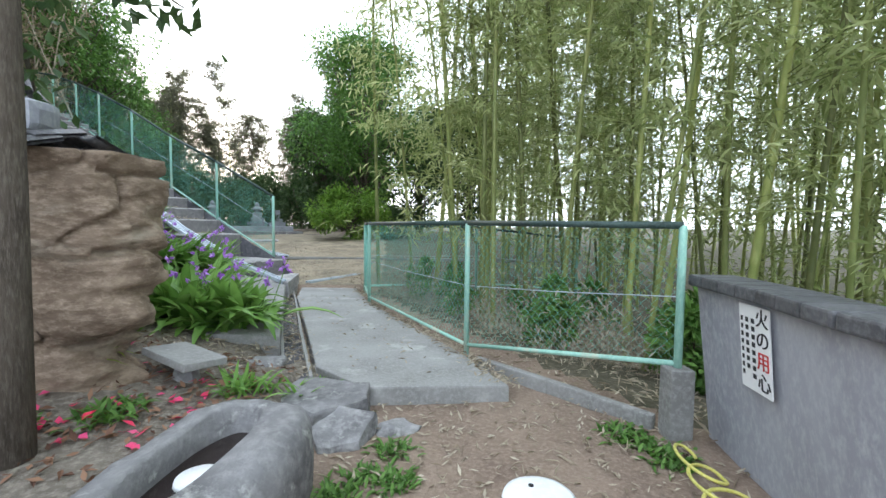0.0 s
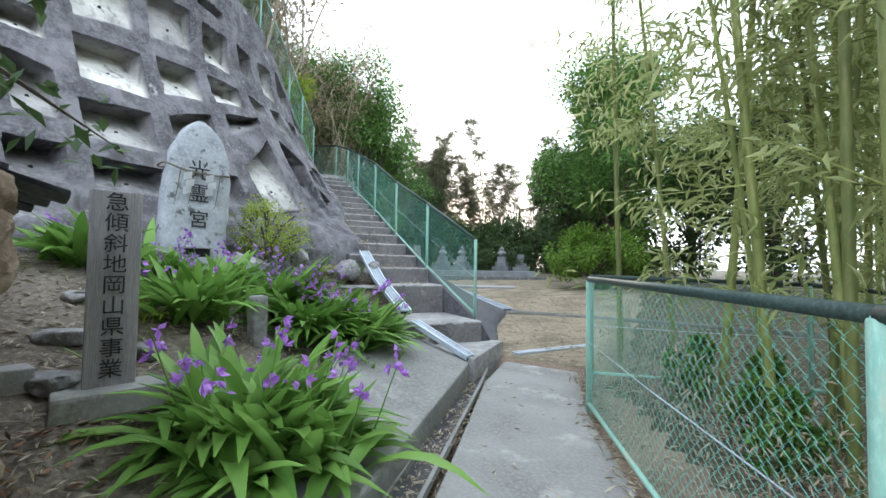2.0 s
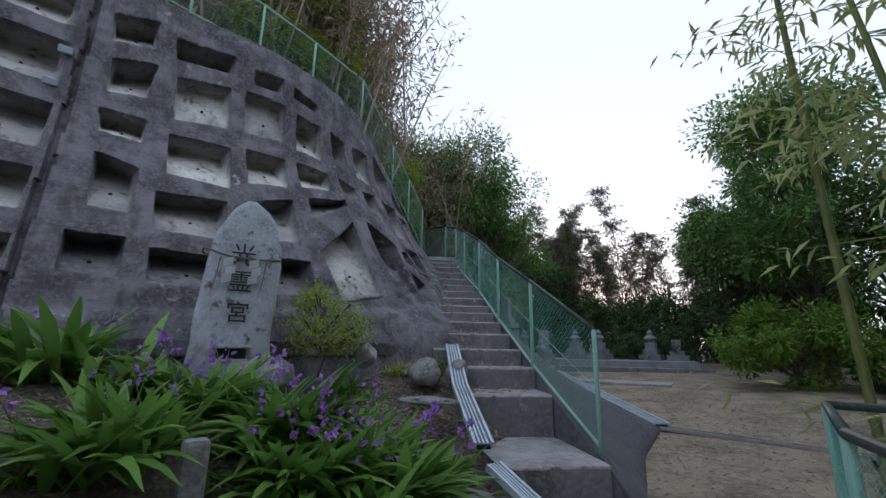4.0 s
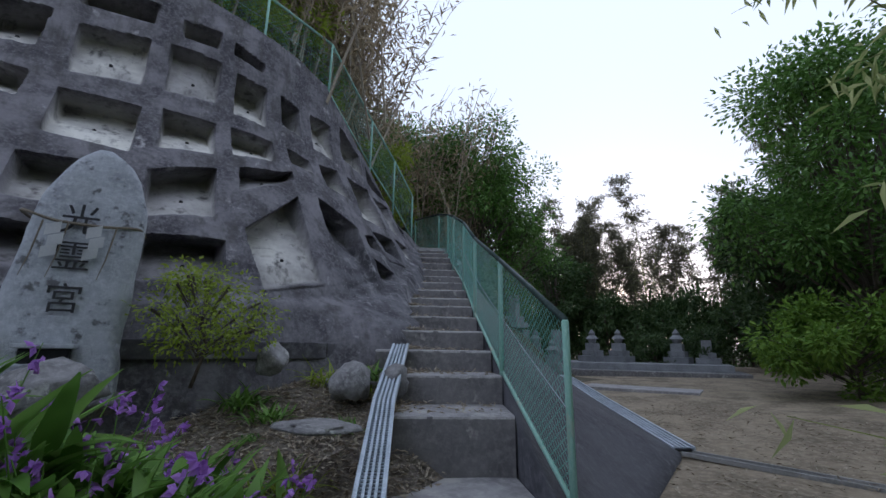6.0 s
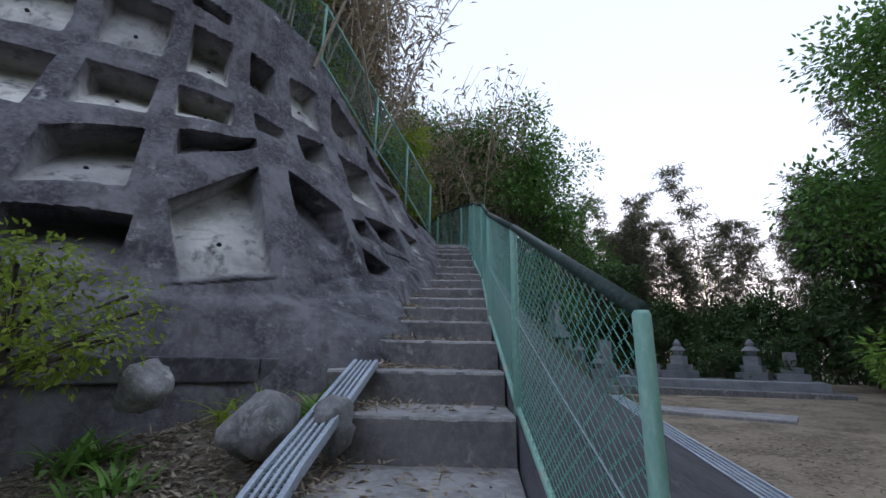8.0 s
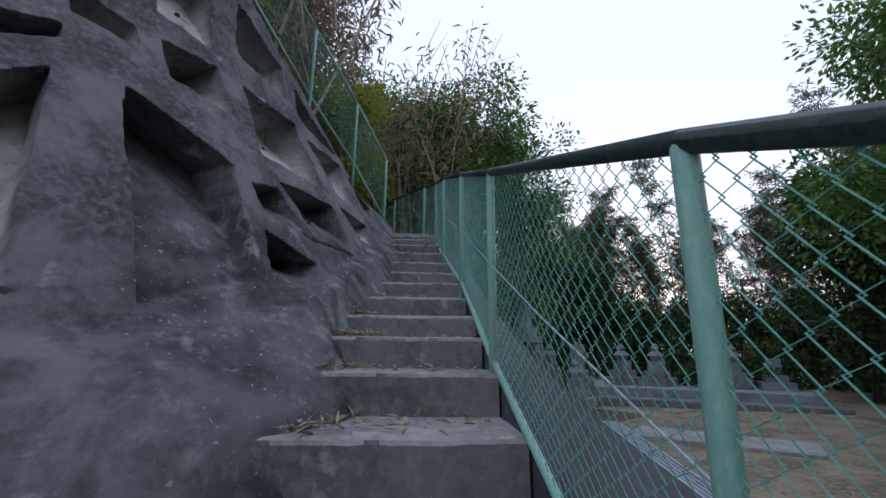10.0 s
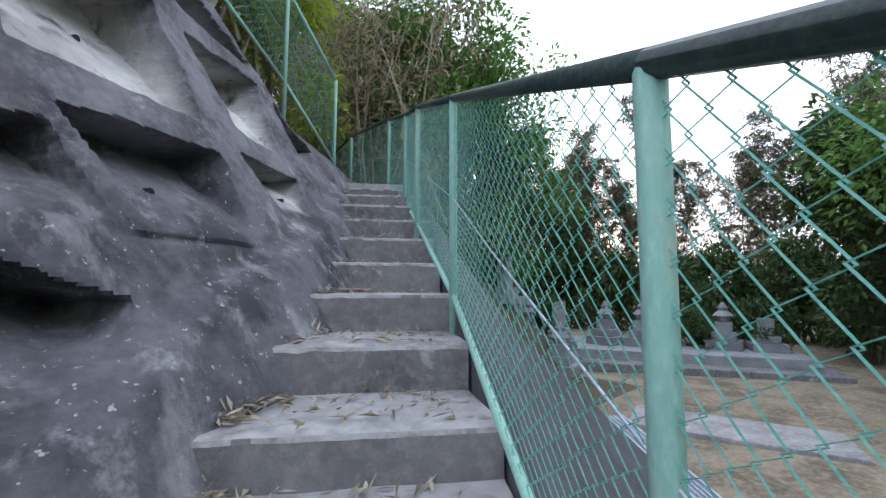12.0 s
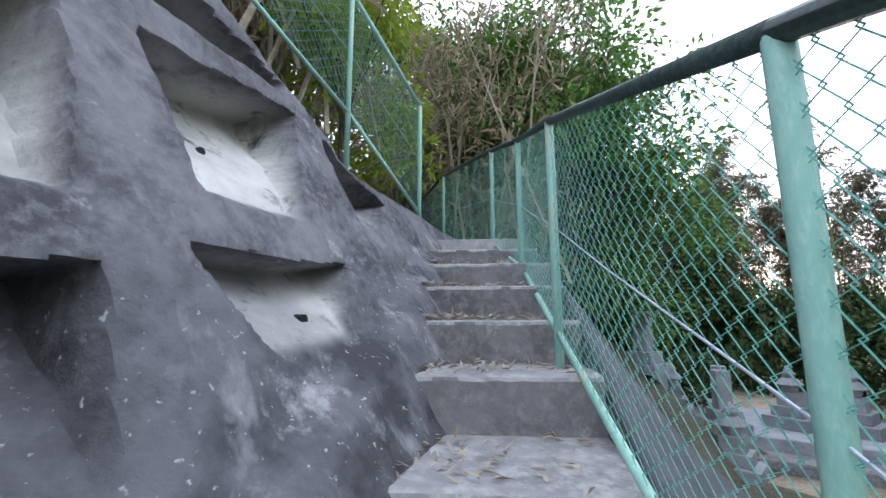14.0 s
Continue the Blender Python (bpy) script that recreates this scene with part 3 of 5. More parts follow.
def build_wall():
    def grade(lo, hi, cuts):
        out = [lo]
        while out[-1] < hi:
            out.append(out[-1] + next(step for upto, step in cuts if out[-1] < upto))
        return out
    ls = grade(0.3, 17.5, ((5.45, 0.045), (8.4, 0.026), (14.6, 0.018), (99, 0.06)))
    lz = grade(0.55, 6.8, ((1.6, 0.04), (2.0, 0.02), (4.4, 0.013), (99, 0.028)))
    ns, nz = len(ls) - 1, len(lz) - 1
    vs, fs, pale, mortar = [], [], [], []
    for s in ls:
        top = lerp(WALL_TOP, s)
        skirt_z, mortar_z = lerp(SKIRT, s), lerp(MORTAR, s)
        cells = [c for c in CELLS if min(c["s0"], c["foot"][0]) - 0.05 < s < max(c["s1"], c["foot"][1]) + 0.05]
        bulge = 0.42 * smooth(9.0, 9.9, s) * smooth(11.0, 10.2, s)
        for z in lz:
            z = min(z, top)
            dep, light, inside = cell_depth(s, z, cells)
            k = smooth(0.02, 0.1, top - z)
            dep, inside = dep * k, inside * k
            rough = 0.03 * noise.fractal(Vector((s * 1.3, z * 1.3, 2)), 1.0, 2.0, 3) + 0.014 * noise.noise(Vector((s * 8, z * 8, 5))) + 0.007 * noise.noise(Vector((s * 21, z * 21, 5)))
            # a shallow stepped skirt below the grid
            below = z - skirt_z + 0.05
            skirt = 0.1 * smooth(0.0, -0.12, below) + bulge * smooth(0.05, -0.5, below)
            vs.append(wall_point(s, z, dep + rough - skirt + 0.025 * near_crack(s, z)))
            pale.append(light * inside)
            mortar.append(smooth(9.55, 9.85, s) * smooth(0.08, -0.08, z - mortar_z - 0.12 * noise.noise(Vector((s * 2, z * 2, 6)))))
    w = nz + 1
    for i in range(ns):
        for j in range(nz):
            a = i * w + j
            if abs(vs[a].z - vs[a + 1].z) < 1e-5 and abs(vs[a + w].z - vs[a + w + 1].z) < 1e-5:
                continue
            fs.append((a, a + w, a + w + 1, a + 1))
    # cap and back, so that the wall is solid
    for s in ls:
        vs.append(wall_point(s, lerp(WALL_TOP, s), 0.4))
    o = (ns + 1) * w
    for i in range(ns):
        fs.append((i * w + nz, (i + 1) * w + nz, o + i + 1, o + i))
    me = mesh_of("retaining_wall", vs, fs, M_WALL, True)
    me.set_sharp_from_angle(angle=radians(42))
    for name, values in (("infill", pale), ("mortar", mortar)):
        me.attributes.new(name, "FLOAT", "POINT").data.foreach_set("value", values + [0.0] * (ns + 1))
    ob = tagged(new("retaining_wall", me), "tall dark sprayed-concrete grid retaining wall with pale recessed cells", "retaining wall", kind="structure")
    # galvanised anchor brackets beside the seam
    for s, z in ((5.45, 4.95), (5.4, 4.4)):
        a = wall_point(s, z, -0.02)
        b = part("anchor_bracket", box_bm((0.09, 0.14, 0.09), (0, 0, 0), 0.01), M_GALV, ob, "galvanised anchor bracket")
        b.matrix_basis = Matrix.Translation(a) @ pose(0, 0, 0, 0, 20, 0)
    # weep holes: solid near-black plugs, their inner shade put into the colour
    ring = tube([(0, 0, 0), (0, 0, 0.045)], 0.02, 12)
    hole = mesh_of("weep_hole", *ring, M_RECESS_SHADE)
    for c in CELLS:
        if not c["hole"]:
            continue
        u, v = c["hole"]
        s0, s1 = (c["foot"][k] + (c["s0" if k == 0 else "s1"] - c["foot"][k]) * v for k in (0, 1))
        s = s0 + (s1 - s0) * u
        f = (s - c["s0"]) / (c["s1"] - c["s0"])
        lo, hi = (c[k][0] + (c[k][1] - c[k][0]) * f for k in ("bottom", "top"))
        z = lo + v * (hi - lo)
        if z > lerp(WALL_TOP, s) - 0.12:
            continue
        dep = cell_depth(s, z, [c])[0] + 0.03 * noise.fractal(Vector((s * 1.3, z * 1.3, 2)), 1.0, 2.0, 3)
        a, b = wall_point(s, z, dep + 0.03), wall_point(s, z, dep - 0.3)
        h = part("weep_hole", hole, None, ob)
        h.matrix_basis = Matrix.Translation(a) @ (b - a).to_track_quat("Z", "Y").to_matrix().to_4x4()
    return ob


build_wall()


# ---- stairs ----
def rough_step(plan, z0, z1, seed):
    """A cast step with a rounded, chipped nosing and a slightly uneven tread; plan runs nosing left, right, back right, left."""
    n, rows = 22, (0.0, 0.03, 0.05, 0.3, 0.6, 1.0)
    vs, fs = [], []
    for k in range(n + 1):
        f = k / n
        front, back = plan[0].lerp(plan[1], f), plan[3].lerp(plan[2], f)
        inward = (back - front).normalized()
        chip = 0.012 * max(0.0, noise.noise(Vector((f * 9, seed * 3.1, 0)))) + 0.006 * noise.noise(Vector((f * 23, seed, 5)))
        wave = 0.012 * noise.noise(Vector((f * 2.5, seed * 1.7, 9)))
        ring = [(*(front + inward * wave), z0), (*(front + inward * (wave * 0.6)), (z0 + z1) / 2), (*(front + inward * (wave + 0.004)), z1 - 0.022 - chip)]
        ring += [(*(front + inward * (wave + 0.008 + 0.5 * chip)), z1 - 0.007 - 0.6 * chip), (*(front + inward * (wave + 0.03 + chip)), z1 - 0.3 * chip)]
        for r in rows[3:]:
            q = front.lerp(back, r)
            ring.append((*q, z1 + 0.006 * noise.noise(Vector((q.x * 4, q.y * 4, seed)))))
        ring.append((*back, z0))
        vs += ring
    w = len(vs) // (n + 1)
    for k in range(n):
        for j in range(w - 1):
            a = k * w + j
            fs.append((a, a + w, a + w + 1, a + 1))
    fs += [tuple(range(w)), tuple(range(n * w, n * w + w))[::-1]]
    return vs, fs


def build_stairs():
    root = thing("stairs", (0, 0, 0), "worn concrete stairs climbing beside the retaining wall", "stairs", kind="structure")
    pts = STEPS + [(-10.4, 10.7, 3.9)]
    for i in range(len(pts) - 1):
        x, y, z = pts[i]
        nx, ny, nz = pts[i + 1]
        w = STEP_W
        d = (Vector((nx, ny)) - Vector((x, y))).normalized() * 0.06
        ext = w.normalized() * (0.3 if i > 2 else 0.0)
        out = [Vector((x, y)) - ext, Vector((x, y)) + w, Vector((nx, ny)) + w + d, Vector((nx, ny)) - ext + d]
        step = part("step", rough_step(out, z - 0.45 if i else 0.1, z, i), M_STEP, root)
        step.data.materials.append(M_RISER_SHADED)
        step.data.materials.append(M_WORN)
        # upright faces get the riser colour with its painted shade, rounded edges the wear
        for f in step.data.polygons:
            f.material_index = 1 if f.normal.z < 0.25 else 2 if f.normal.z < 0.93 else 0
    # landing at the top, and the low block at the foot
    part("landing", prism([(-10.4, 10.7), (-9.95, 11.44), (-13.5, 12.6), (-14.2, 11.5)], 3.2, 3.9), M_STEP, root)
    part("foot_block", prism([(-2.18, 5.95), (-2.42, 7.1), (-3.0, 7.05), (-3.15, 6.15)], -0.1, 0.22, 0.015), M_STEP, root)
    # smooth dark apron falling from the stairs to the gutter
    foot = [(0.0, (-2.46, 7.2, 0.03)), (0.7, (-2.9, 7.95, 0.08)), (1.5, (-3.4, 8.9, 0.14)), (2.3, (-3.88, 10.3, 0.24)), (4.5, (-6.0, 11.8, 0.48)), (7.0, (-8.4, 13.7, 0.72)), (9.0, (-10.4, 15.0, 1.2))]
    side_v, side_f = [], []
    n, k = 60, 10
    for i in range(n + 1):
        f = i / n * (len(STEPS) - 1)
        j = min(int(f), len(STEPS) - 2)
        p = Vector(STEPS[j]).lerp(Vector(STEPS[j + 1]), f - j)
        q = Vector((p.x + STEP_W.x * 1.02, p.y + STEP_W.y * 1.02, p.z - 0.06))
        v = (Vector((p.x, p.y)) - STAIR_A).dot(STAIR_D)
        g = Vector([float(np.interp(v, [a for a, _ in foot], [b[c] for _, b in foot])) for c in range(3)])
        side_v.append((q.x, q.y, q.z - 0.5))
        for m in range(k + 1):
            t = m / k
            w = q.lerp(g, t)
            w.z -= 0.1 * math.sin(math.pi * t) * (q.z - g.z) - 0.015 * noise.noise(w * 2.0)
            side_v.append(w)
        side_v.append((g.x, g.y, g.z - 0.4))
    w = k + 3
    for i in range(n):
        for m in range(w - 1):
            a = i * w + m
            side_f.append((a, a + w, a + w + 1, a + 1))
    side_f.append(tuple(range(w)))
    part("apron", (side_v, side_f), M_APRON, root, "dark smooth concrete apron beside the stairs", smooth=True)
    return root


build_stairs()


# ---- path slab, drain, plinth ----
slab = tagged(part("path_slab", prism([(-0.5, 2.66), (0.44, 2.72), (0.12, 3.5), (-0.45, 4.6), (-1.0, 5.7), (-1.45, 7.0), (-1.68, 8.2), (-2.36, 7.1), (-2.08, 6.0), (-1.4, 4.3), (-0.92, 3.05)], -0.2, 0.0, 0.015), M_PATH), "smooth grey concrete path slab", "path", kind="structure")
plinth = tagged(part("plinth", prism([(-1.28, 3.3), (-2.2, 5.9), (-2.9, 6.15), (-3.1, 5.75), (-2.72, 4.7), (-2.3, 3.9), (-1.75, 3.1)], -0.15, [0.15, 0.19, 0.3, 0.42, 0.42, 0.36, 0.22], 0.02), M_PATH), "low sloping concrete plinth beside the path", "plinth", kind="structure")


def strip_box(a, b, width, height, lift=0.0, name="bar", material=None, parent=None, bevel=0.004):
    """A bar of rectangular section from a to b."""
    a, b = Vector(a), Vector(b)
    d = b - a
    m = Matrix.Translation((a + b) / 2 + Vector((0, 0, lift))) @ d.to_track_quat("X", "Z").to_matrix().to_4x4()
    bm = box_bm((d.length, width, height), (0, 0, 0), bevel)
    bmesh.ops.transform(bm, matrix=m, verts=bm.verts)
    return part(name, bm, material, parent)


def drain(points, name, label, width=0.2, grate=False):
    """A gutter channel with side bars, and with a slotted cover where it has one."""
    root = thing(name, (0, 0, 0), label, "drain", kind="structure")
    for a, b in zip(points, points[1:]):
        a, b = Vector(a), Vector(b)
        d = (b - a).normalized()
        side = d.cross(Vector((0, 0, 1))).normalized() * (width / 2)
        for k in (-1, 1):
            strip_box(a + side * k, b + side * k, 0.025, 0.05, 0, "edge_bar", M_GALV if grate else M_PATH, root)
        # below a grating the bed is near-black, painting the shade between the slats
        strip_box(a, b, width - 0.03, 0.02, -0.02, "channel_bed", M_RECESS_SHADE if grate else M_APRON, root)
        if grate:
            n = int((b - a).length / 0.03)
            for i in range(n):
                p = a.lerp(b, (i + 0.5) / n)
                strip_box(p - side * 0.9, p + side * 0.9, 0.007, 0.01, 0.008, "slat", M_GALV, root, 0)
            for k in (-0.45, 0.0, 0.45):
                strip_box(a + side * k, b + side * k, 0.014, 0.016, 0.012, "rib", M_GALV, root, 0)
    return root


drain([(-0.95, 2.75, 0.0), (-1.42, 3.95, 0.0), (-2.1, 5.75, 0.0), (-2.5, 6.75, 0.0)], "path_drain", "dark open drain channel with litter along the path", 0.17)
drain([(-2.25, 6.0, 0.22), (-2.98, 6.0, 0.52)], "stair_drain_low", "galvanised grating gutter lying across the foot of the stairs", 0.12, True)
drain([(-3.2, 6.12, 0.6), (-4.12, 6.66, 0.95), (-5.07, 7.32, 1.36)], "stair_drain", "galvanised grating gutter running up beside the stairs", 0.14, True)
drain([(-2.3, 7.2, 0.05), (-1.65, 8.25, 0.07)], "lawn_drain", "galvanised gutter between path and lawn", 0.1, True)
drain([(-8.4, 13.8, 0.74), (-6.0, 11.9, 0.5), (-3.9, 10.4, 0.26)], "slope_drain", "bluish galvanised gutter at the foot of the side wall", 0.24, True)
drain([(-3.9, 10.4, 0.22), (-1.0, 10.7, 0.2), (3.0, 11.0, 0.15)], "far_drain", "dark gutter crossing the dry lawn", 0.16)


# ---- chain-link fences ----
def chain_panel(a, b, h0, h1, lift, pitch=0.075, wire=0.0022):
    """Woven zigzag wires between two posts; a and b are base points."""
    a, b = Vector(a), Vector(b)
    length = (b - a).to_2d().length
    n = max(2, int(length / (pitch / 2)))
    along = (b - a) / n
    flat = Vector((along.x, along.y, 0)).normalized()
    out = Vector((-flat.y, flat.x, 0))
    pieces = []
    for i in range(n):
        base = a + along * (i + 0.5)
        h = h0 + (h1 - h0) * (i + 0.5) / n
        rows = int((h - lift) / (pitch / 2))
        path = []
        for k in range(rows + 1):
            sgn = 1 if (k + i) % 2 else -1
            path.append(base + along * 0.54 * sgn + Vector((0, 0, lift + (h - lift) * k / rows)) + out * (0.004 * sgn))
        pieces.append(tube(path, wire, 3, False))
    return join(pieces)


def fence(name, posts, label, height, rail=M_RAIL, post_r=0.022, lift=0.06, pitch=0.075, wire=0.0021, foot=0.1, rail_r=0.022, extra=()):
    root = thing(name, (0, 0, 0), label, "fence", kind="structure")
    heights = [p[3] if len(p) > 3 else height for p in posts]
    for p, h in zip(posts, heights):
        vs, fs = tube([(p[0], p[1], p[2] - foot), (p[0], p[1], p[2] + h - 0.01), (p[0], p[1], p[2] + h)], [post_r, post_r, post_r * 0.8], 10)
        part("post", (vs, fs), M_GREEN, root, smooth=True)
    for i in range(len(posts) - 1):
        a, b = Vector(posts[i][:3]), Vector(posts[i + 1][:3])
        h0, h1 = heights[i], heights[i + 1]
        up0, up1 = Vector((0, 0, h0)), Vector((0, 0, h1))
        part("top_rail", tube([a + up0, b + up1], rail_r, 10), rail, root, smooth=True)
        part("bottom_rail", tube([a + Vector((0, 0, lift)), b + Vector((0, 0, lift))], 0.016, 8), M_GREEN, root, smooth=True)
        part("tension_wire", tube([a + up0 * 0.5, (a + b) / 2 + (up0 + up1) * 0.25 - Vector((0, 0, 0.01)), b + up1 * 0.5], 0.003, 5), M_GALV, root)
        part("wire_mesh", chain_panel(a, b, h0, h1, lift, pitch, wire), M_WIRE, root)
    return root


RAIL_POSTS = [(-2.88, 7.2, 0.47, 1.04), (-4.2, 7.9, 1.1, 1.08), (-5.53, 8.67, 1.75, 1.05), (-6.98, 9.6, 2.42, 1.12), (-8.28, 10.32, 3.02, 1.11), (-9.32, 10.91, 3.48, 1.07), (-10.2, 11.24, 3.82, 1.03), (-12.0, 11.6, 4.1, 1.1), (-13.6, 11.9, 4.1, 1.1)]
fence("stair_fence", RAIL_POSTS, "green chain-link fence along the stairs with a dark top rail", 1.05, lift=0.04, foot=0.25, pitch=0.062, wire=0.0018)
FRONT_POSTS = [(1.3, 2.3, 0.27, 0.78), (0.2, 3.45, 0.04, 1.02), (-1.0, 5.75, 0.04, 1.02), (-1.25, 6.8, 0.04, 1.02), (0.6, 7.6, 0.0, 1.02), (2.6, 8.2, -0.2, 1.02)]
fence("front_fence", FRONT_POSTS, "green chain-link fence with netting between path and bamboo grove", 1.0, lift=0.02, pitch=0.06, wire=0.0012)
UPPER_POSTS = [(-7.55, 2.6, 6.6, 1.0), (-7.72, 4.0, 6.5, 1.0), (-7.8, 5.1, 6.4, 0.95), (-7.95, 6.13, 6.24, 0.94), (-8.45, 7.44, 6.1, 1.08), (-9.07, 8.66, 5.12, 1.08), (-9.85, 9.66, 4.72, 1.1), (-10.42, 10.53, 4.12, 1.16)]
fence("upper_fence", UPPER_POSTS, "pale green chain-link fence on top of the retaining wall", 1.1, M_GREEN, lift=0.03, rail_r=0.02, foot=0.5)


# ---- trees and bamboo ----
def bamboo_meshes(seed, height, radius, leaf_mat_, sprays, leaf_len, bare=0.2, lean=0.12):
    """Culm and foliage of one bamboo, rooted at the origin."""
    rr = random.Random(seed)
    n = 22
    bx, by = rr.uniform(-lean, lean), rr.uniform(-lean, lean)
    droop = rr.uniform(0.3, 0.9)
    da = rr.uniform(0, 6.28)
    spine, rad = [], []
    for i in range(n + 1):
        t = i / n
        h = height * t
        spine.append(Vector((bx * h + math.cos(da) * droop * t ** 4 * 1.6, by * h + math.sin(da) * droop * t ** 4 * 1.6, h - 0.5 * droop * t ** 5)))
        rad.append(radius * (1 - 0.85 * t) + 0.003)
    # swollen nodes
    path, rads = [], []
    for i in range(n):
        a, b = spine[i], spine[i + 1]
        path += [a, a.lerp(b, 0.05), a.lerp(b, 0.94)]
        rads += [rad[i] * 1.16, rad[i], rad[i + 1]]
    culm = tube(path + [spine[-1]], rads + [rad[-1]], 6, False)
    vs, fs = [], []
    twigs = []
    for k in range(sprays):
        t = bare + (1 - bare) * (rr.random() ** 0.8)
        i = min(int(t * n), n - 1)
        p = spine[i].lerp(spine[i + 1], t * n - i)
        w = rr.uniform(0, 6.28)
        ln = rr.uniform(0.4, 1.35) * (1.15 - 0.6 * t)
        out = Vector((math.cos(w), math.sin(w), rr.uniform(0.15, 0.7))).normalized()
        q = p + out * ln + Vector((0, 0, -0.25 * ln * ln))
        twigs.append(tube([p, q], [0.006, 0.002], 3, False))
        for m in range(15):
            f = 0.2 + 0.8 * m / 14
            c = p.lerp(q, f) + Vector((rr.uniform(-1, 1), rr.uniform(-1, 1), rr.uniform(-1, 0.6))) * 0.13
            way = out * 0.5 + Vector((rr.uniform(-1, 1), rr.uniform(-1, 1), rr.uniform(-1.2, 0.1)))
            leaf(vs, fs, c, way, (rr.uniform(-0.6, 0.6), rr.uniform(-0.6, 0.6), 1), leaf_len * rr.uniform(0.7, 1.25), leaf_len * 0.19)
    return mesh_of("culm", *culm, M_CULM, True), mesh_of("foliage", vs, fs, leaf_mat_), mesh_of("branching", *join(twigs), M_CULM)


def bamboo_proto(seed, height, radius, lm, sprays, leaf_len, label, group, **kw):
    a, b, c = bamboo_meshes(seed, height, radius, lm, sprays, leaf_len, **kw)
    root = thing("bamboo", (0, 0, -200), label, "bamboo", group)
    part("culm", a, None, root)
    tagged(part("foliage", b, None, root), kind="stuff")
    tagged(part("branching", c, None, root), kind="stuff")
    return root


def scatter(protos, spots, seed, lo=0.8, hi=1.15):
    """Stands copies on the given spots; the first ones take the originals."""
    rr = random.Random(seed)
    used = set()
    for i, (x, y, z) in enumerate(spots):
        p = protos[i % len(protos)]
        k = rr.uniform(lo, hi)
        m = pose(x, y, z, 0, 0, rr.uniform(0, 360))
        if p.name in used:
            ob = copy_thing(p, m)
        else:
            ob = p
            ob.matrix_basis = m
            used.add(p.name)
        ob.scale = (k, k, k)


GROVE_DIR = (FENCE_B - FENCE_A).normalized()
GROVE_R = Vector((GROVE_DIR.y, -GROVE_DIR.x))


def grove_spots(n, seed, near, far, lo, hi):
    rr, out = random.Random(seed), []
    while len(out) < n:
        r, v = near + (far - near) * rr.random() ** 1.2, rr.uniform(lo, hi)
        p = FENCE_A + GROVE_R * r + GROVE_DIR * v
        if p.y > 17 or (p.y > 9.5 and p.x < 1.4 + 0.12 * (p.y - 9)) or p.x < 0.5 and p.y > 8.4:
            continue
        if any((Vector(q[:2]) - p).length < 0.28 for q in out):
            continue
        out.append((p.x, p.y, ground_z(p.x, p.y)[0] - 0.05))
    return out


grove = [bamboo_proto(40 + i, 8.5 + 0.7 * i, 0.026 + 0.008 * (i % 3), M_LEAF_BAMBOO, 86 + 10 * (i % 3), 0.16, "tall green bamboo with yellowish culm in the grove", "bamboo in the grove", bare=0.1 + 0.05 * (i % 3)) for i in range(6)]
scatter(grove, grove_spots(132, 5, 1.3, 8.5, -7.0, 13.0) + grove_spots(34, 25, 9.0, 14.0, -9.0, 12.0) + grove_spots(7, 41, 0.7, 1.3, 2.0, 7.0), 6)
far_row = [bamboo_proto(70 + i, 8.0 + 0.8 * i, 0.04, M_LEAF_FAR, 130, 0.24, "slender dusky bamboo standing behind the graves", "bamboo behind the graves", bare=0.25, lean=0.05) for i in range(4)]
rr = random.Random(8)
spots = []
for i in range(75):
    x = rr.uniform(-27, -4)
    y = 25.5 + rr.uniform(0, 5.5) + 0.12 * (x + 15)
    spots.append((x, y, ground_z(x, y)[0] - 0.1))
scatter(far_row, spots, 9, 0.75, 1.1)


def tree_proto(seed, height, spread, lm, leaves, leaf_len, label, name="tree", group="", trunk_r=0.16, bare=0.25, squash=1.0, clumps=34):
    """A broadleaf tree: tapered trunk, limbs, and a crown of leaves held in uneven clumps."""
    rr = random.Random(seed)
    root = thing(name, (0, 0, -200), label, "shrub" if name == "shrub" else "tree", group)
    top = Vector((rr.uniform(-0.3, 0.3), rr.uniform(-0.3, 0.3), height * 0.8))
    wood = [tube([Vector((0, 0, -0.1)), top * 0.3 + Vector((0.08, 0.05, 0)), top * 0.65, top], [trunk_r * 1.25, trunk_r * 0.85, trunk_r * 0.5, 0.03], 8)]
    vs, fs = [], []
    centres = []
    for k in range(clumps):
        t = bare + (1 - bare) * rr.random() ** 0.85
        w = rr.uniform(0, 6.28)
        profile = math.sin(min(1, max(0.02, (t - bare * 0.6) / (1.05 - bare * 0.6))) * math.pi) ** 0.6
        r = spread * profile * rr.uniform(0.35, 1.0) * squash
        c = Vector((math.cos(w) * r, math.sin(w) * r, height * t))
        centres.append((c, spread * rr.uniform(0.2, 0.38)))
        base = top * max(0.15, t * 0.75 - 0.12)
        mid = base.lerp(c, 0.55) + Vector((0, 0, 0.12 * height * 0.2))
        wood.append(tube([base, mid, c], [trunk_r * 0.3, trunk_r * 0.16, 0.012], 5, False))
    per = leaves // clumps
    for c, cr in centres:
        for m in range(per):
            d = Vector((rr.gauss(0, 1), rr.gauss(0, 1), rr.gauss(0, 0.75)))
            d = d.normalized() * cr * rr.random() ** 0.45
            way = d.normalized() + Vector((rr.uniform(-1, 1), rr.uniform(-1, 1), rr.uniform(-0.9, 0.5))) * 0.8
            leaf(vs, fs, c + d, way, (rr.uniform(-1, 1), rr.uniform(-1, 1), 1.2), leaf_len * rr.uniform(0.7, 1.3), leaf_len * 0.5, 0.12)
    part("trunk", join(wood), M_BARK, root, smooth=True)
    part("crown", (vs, fs), lm, root)
    return root


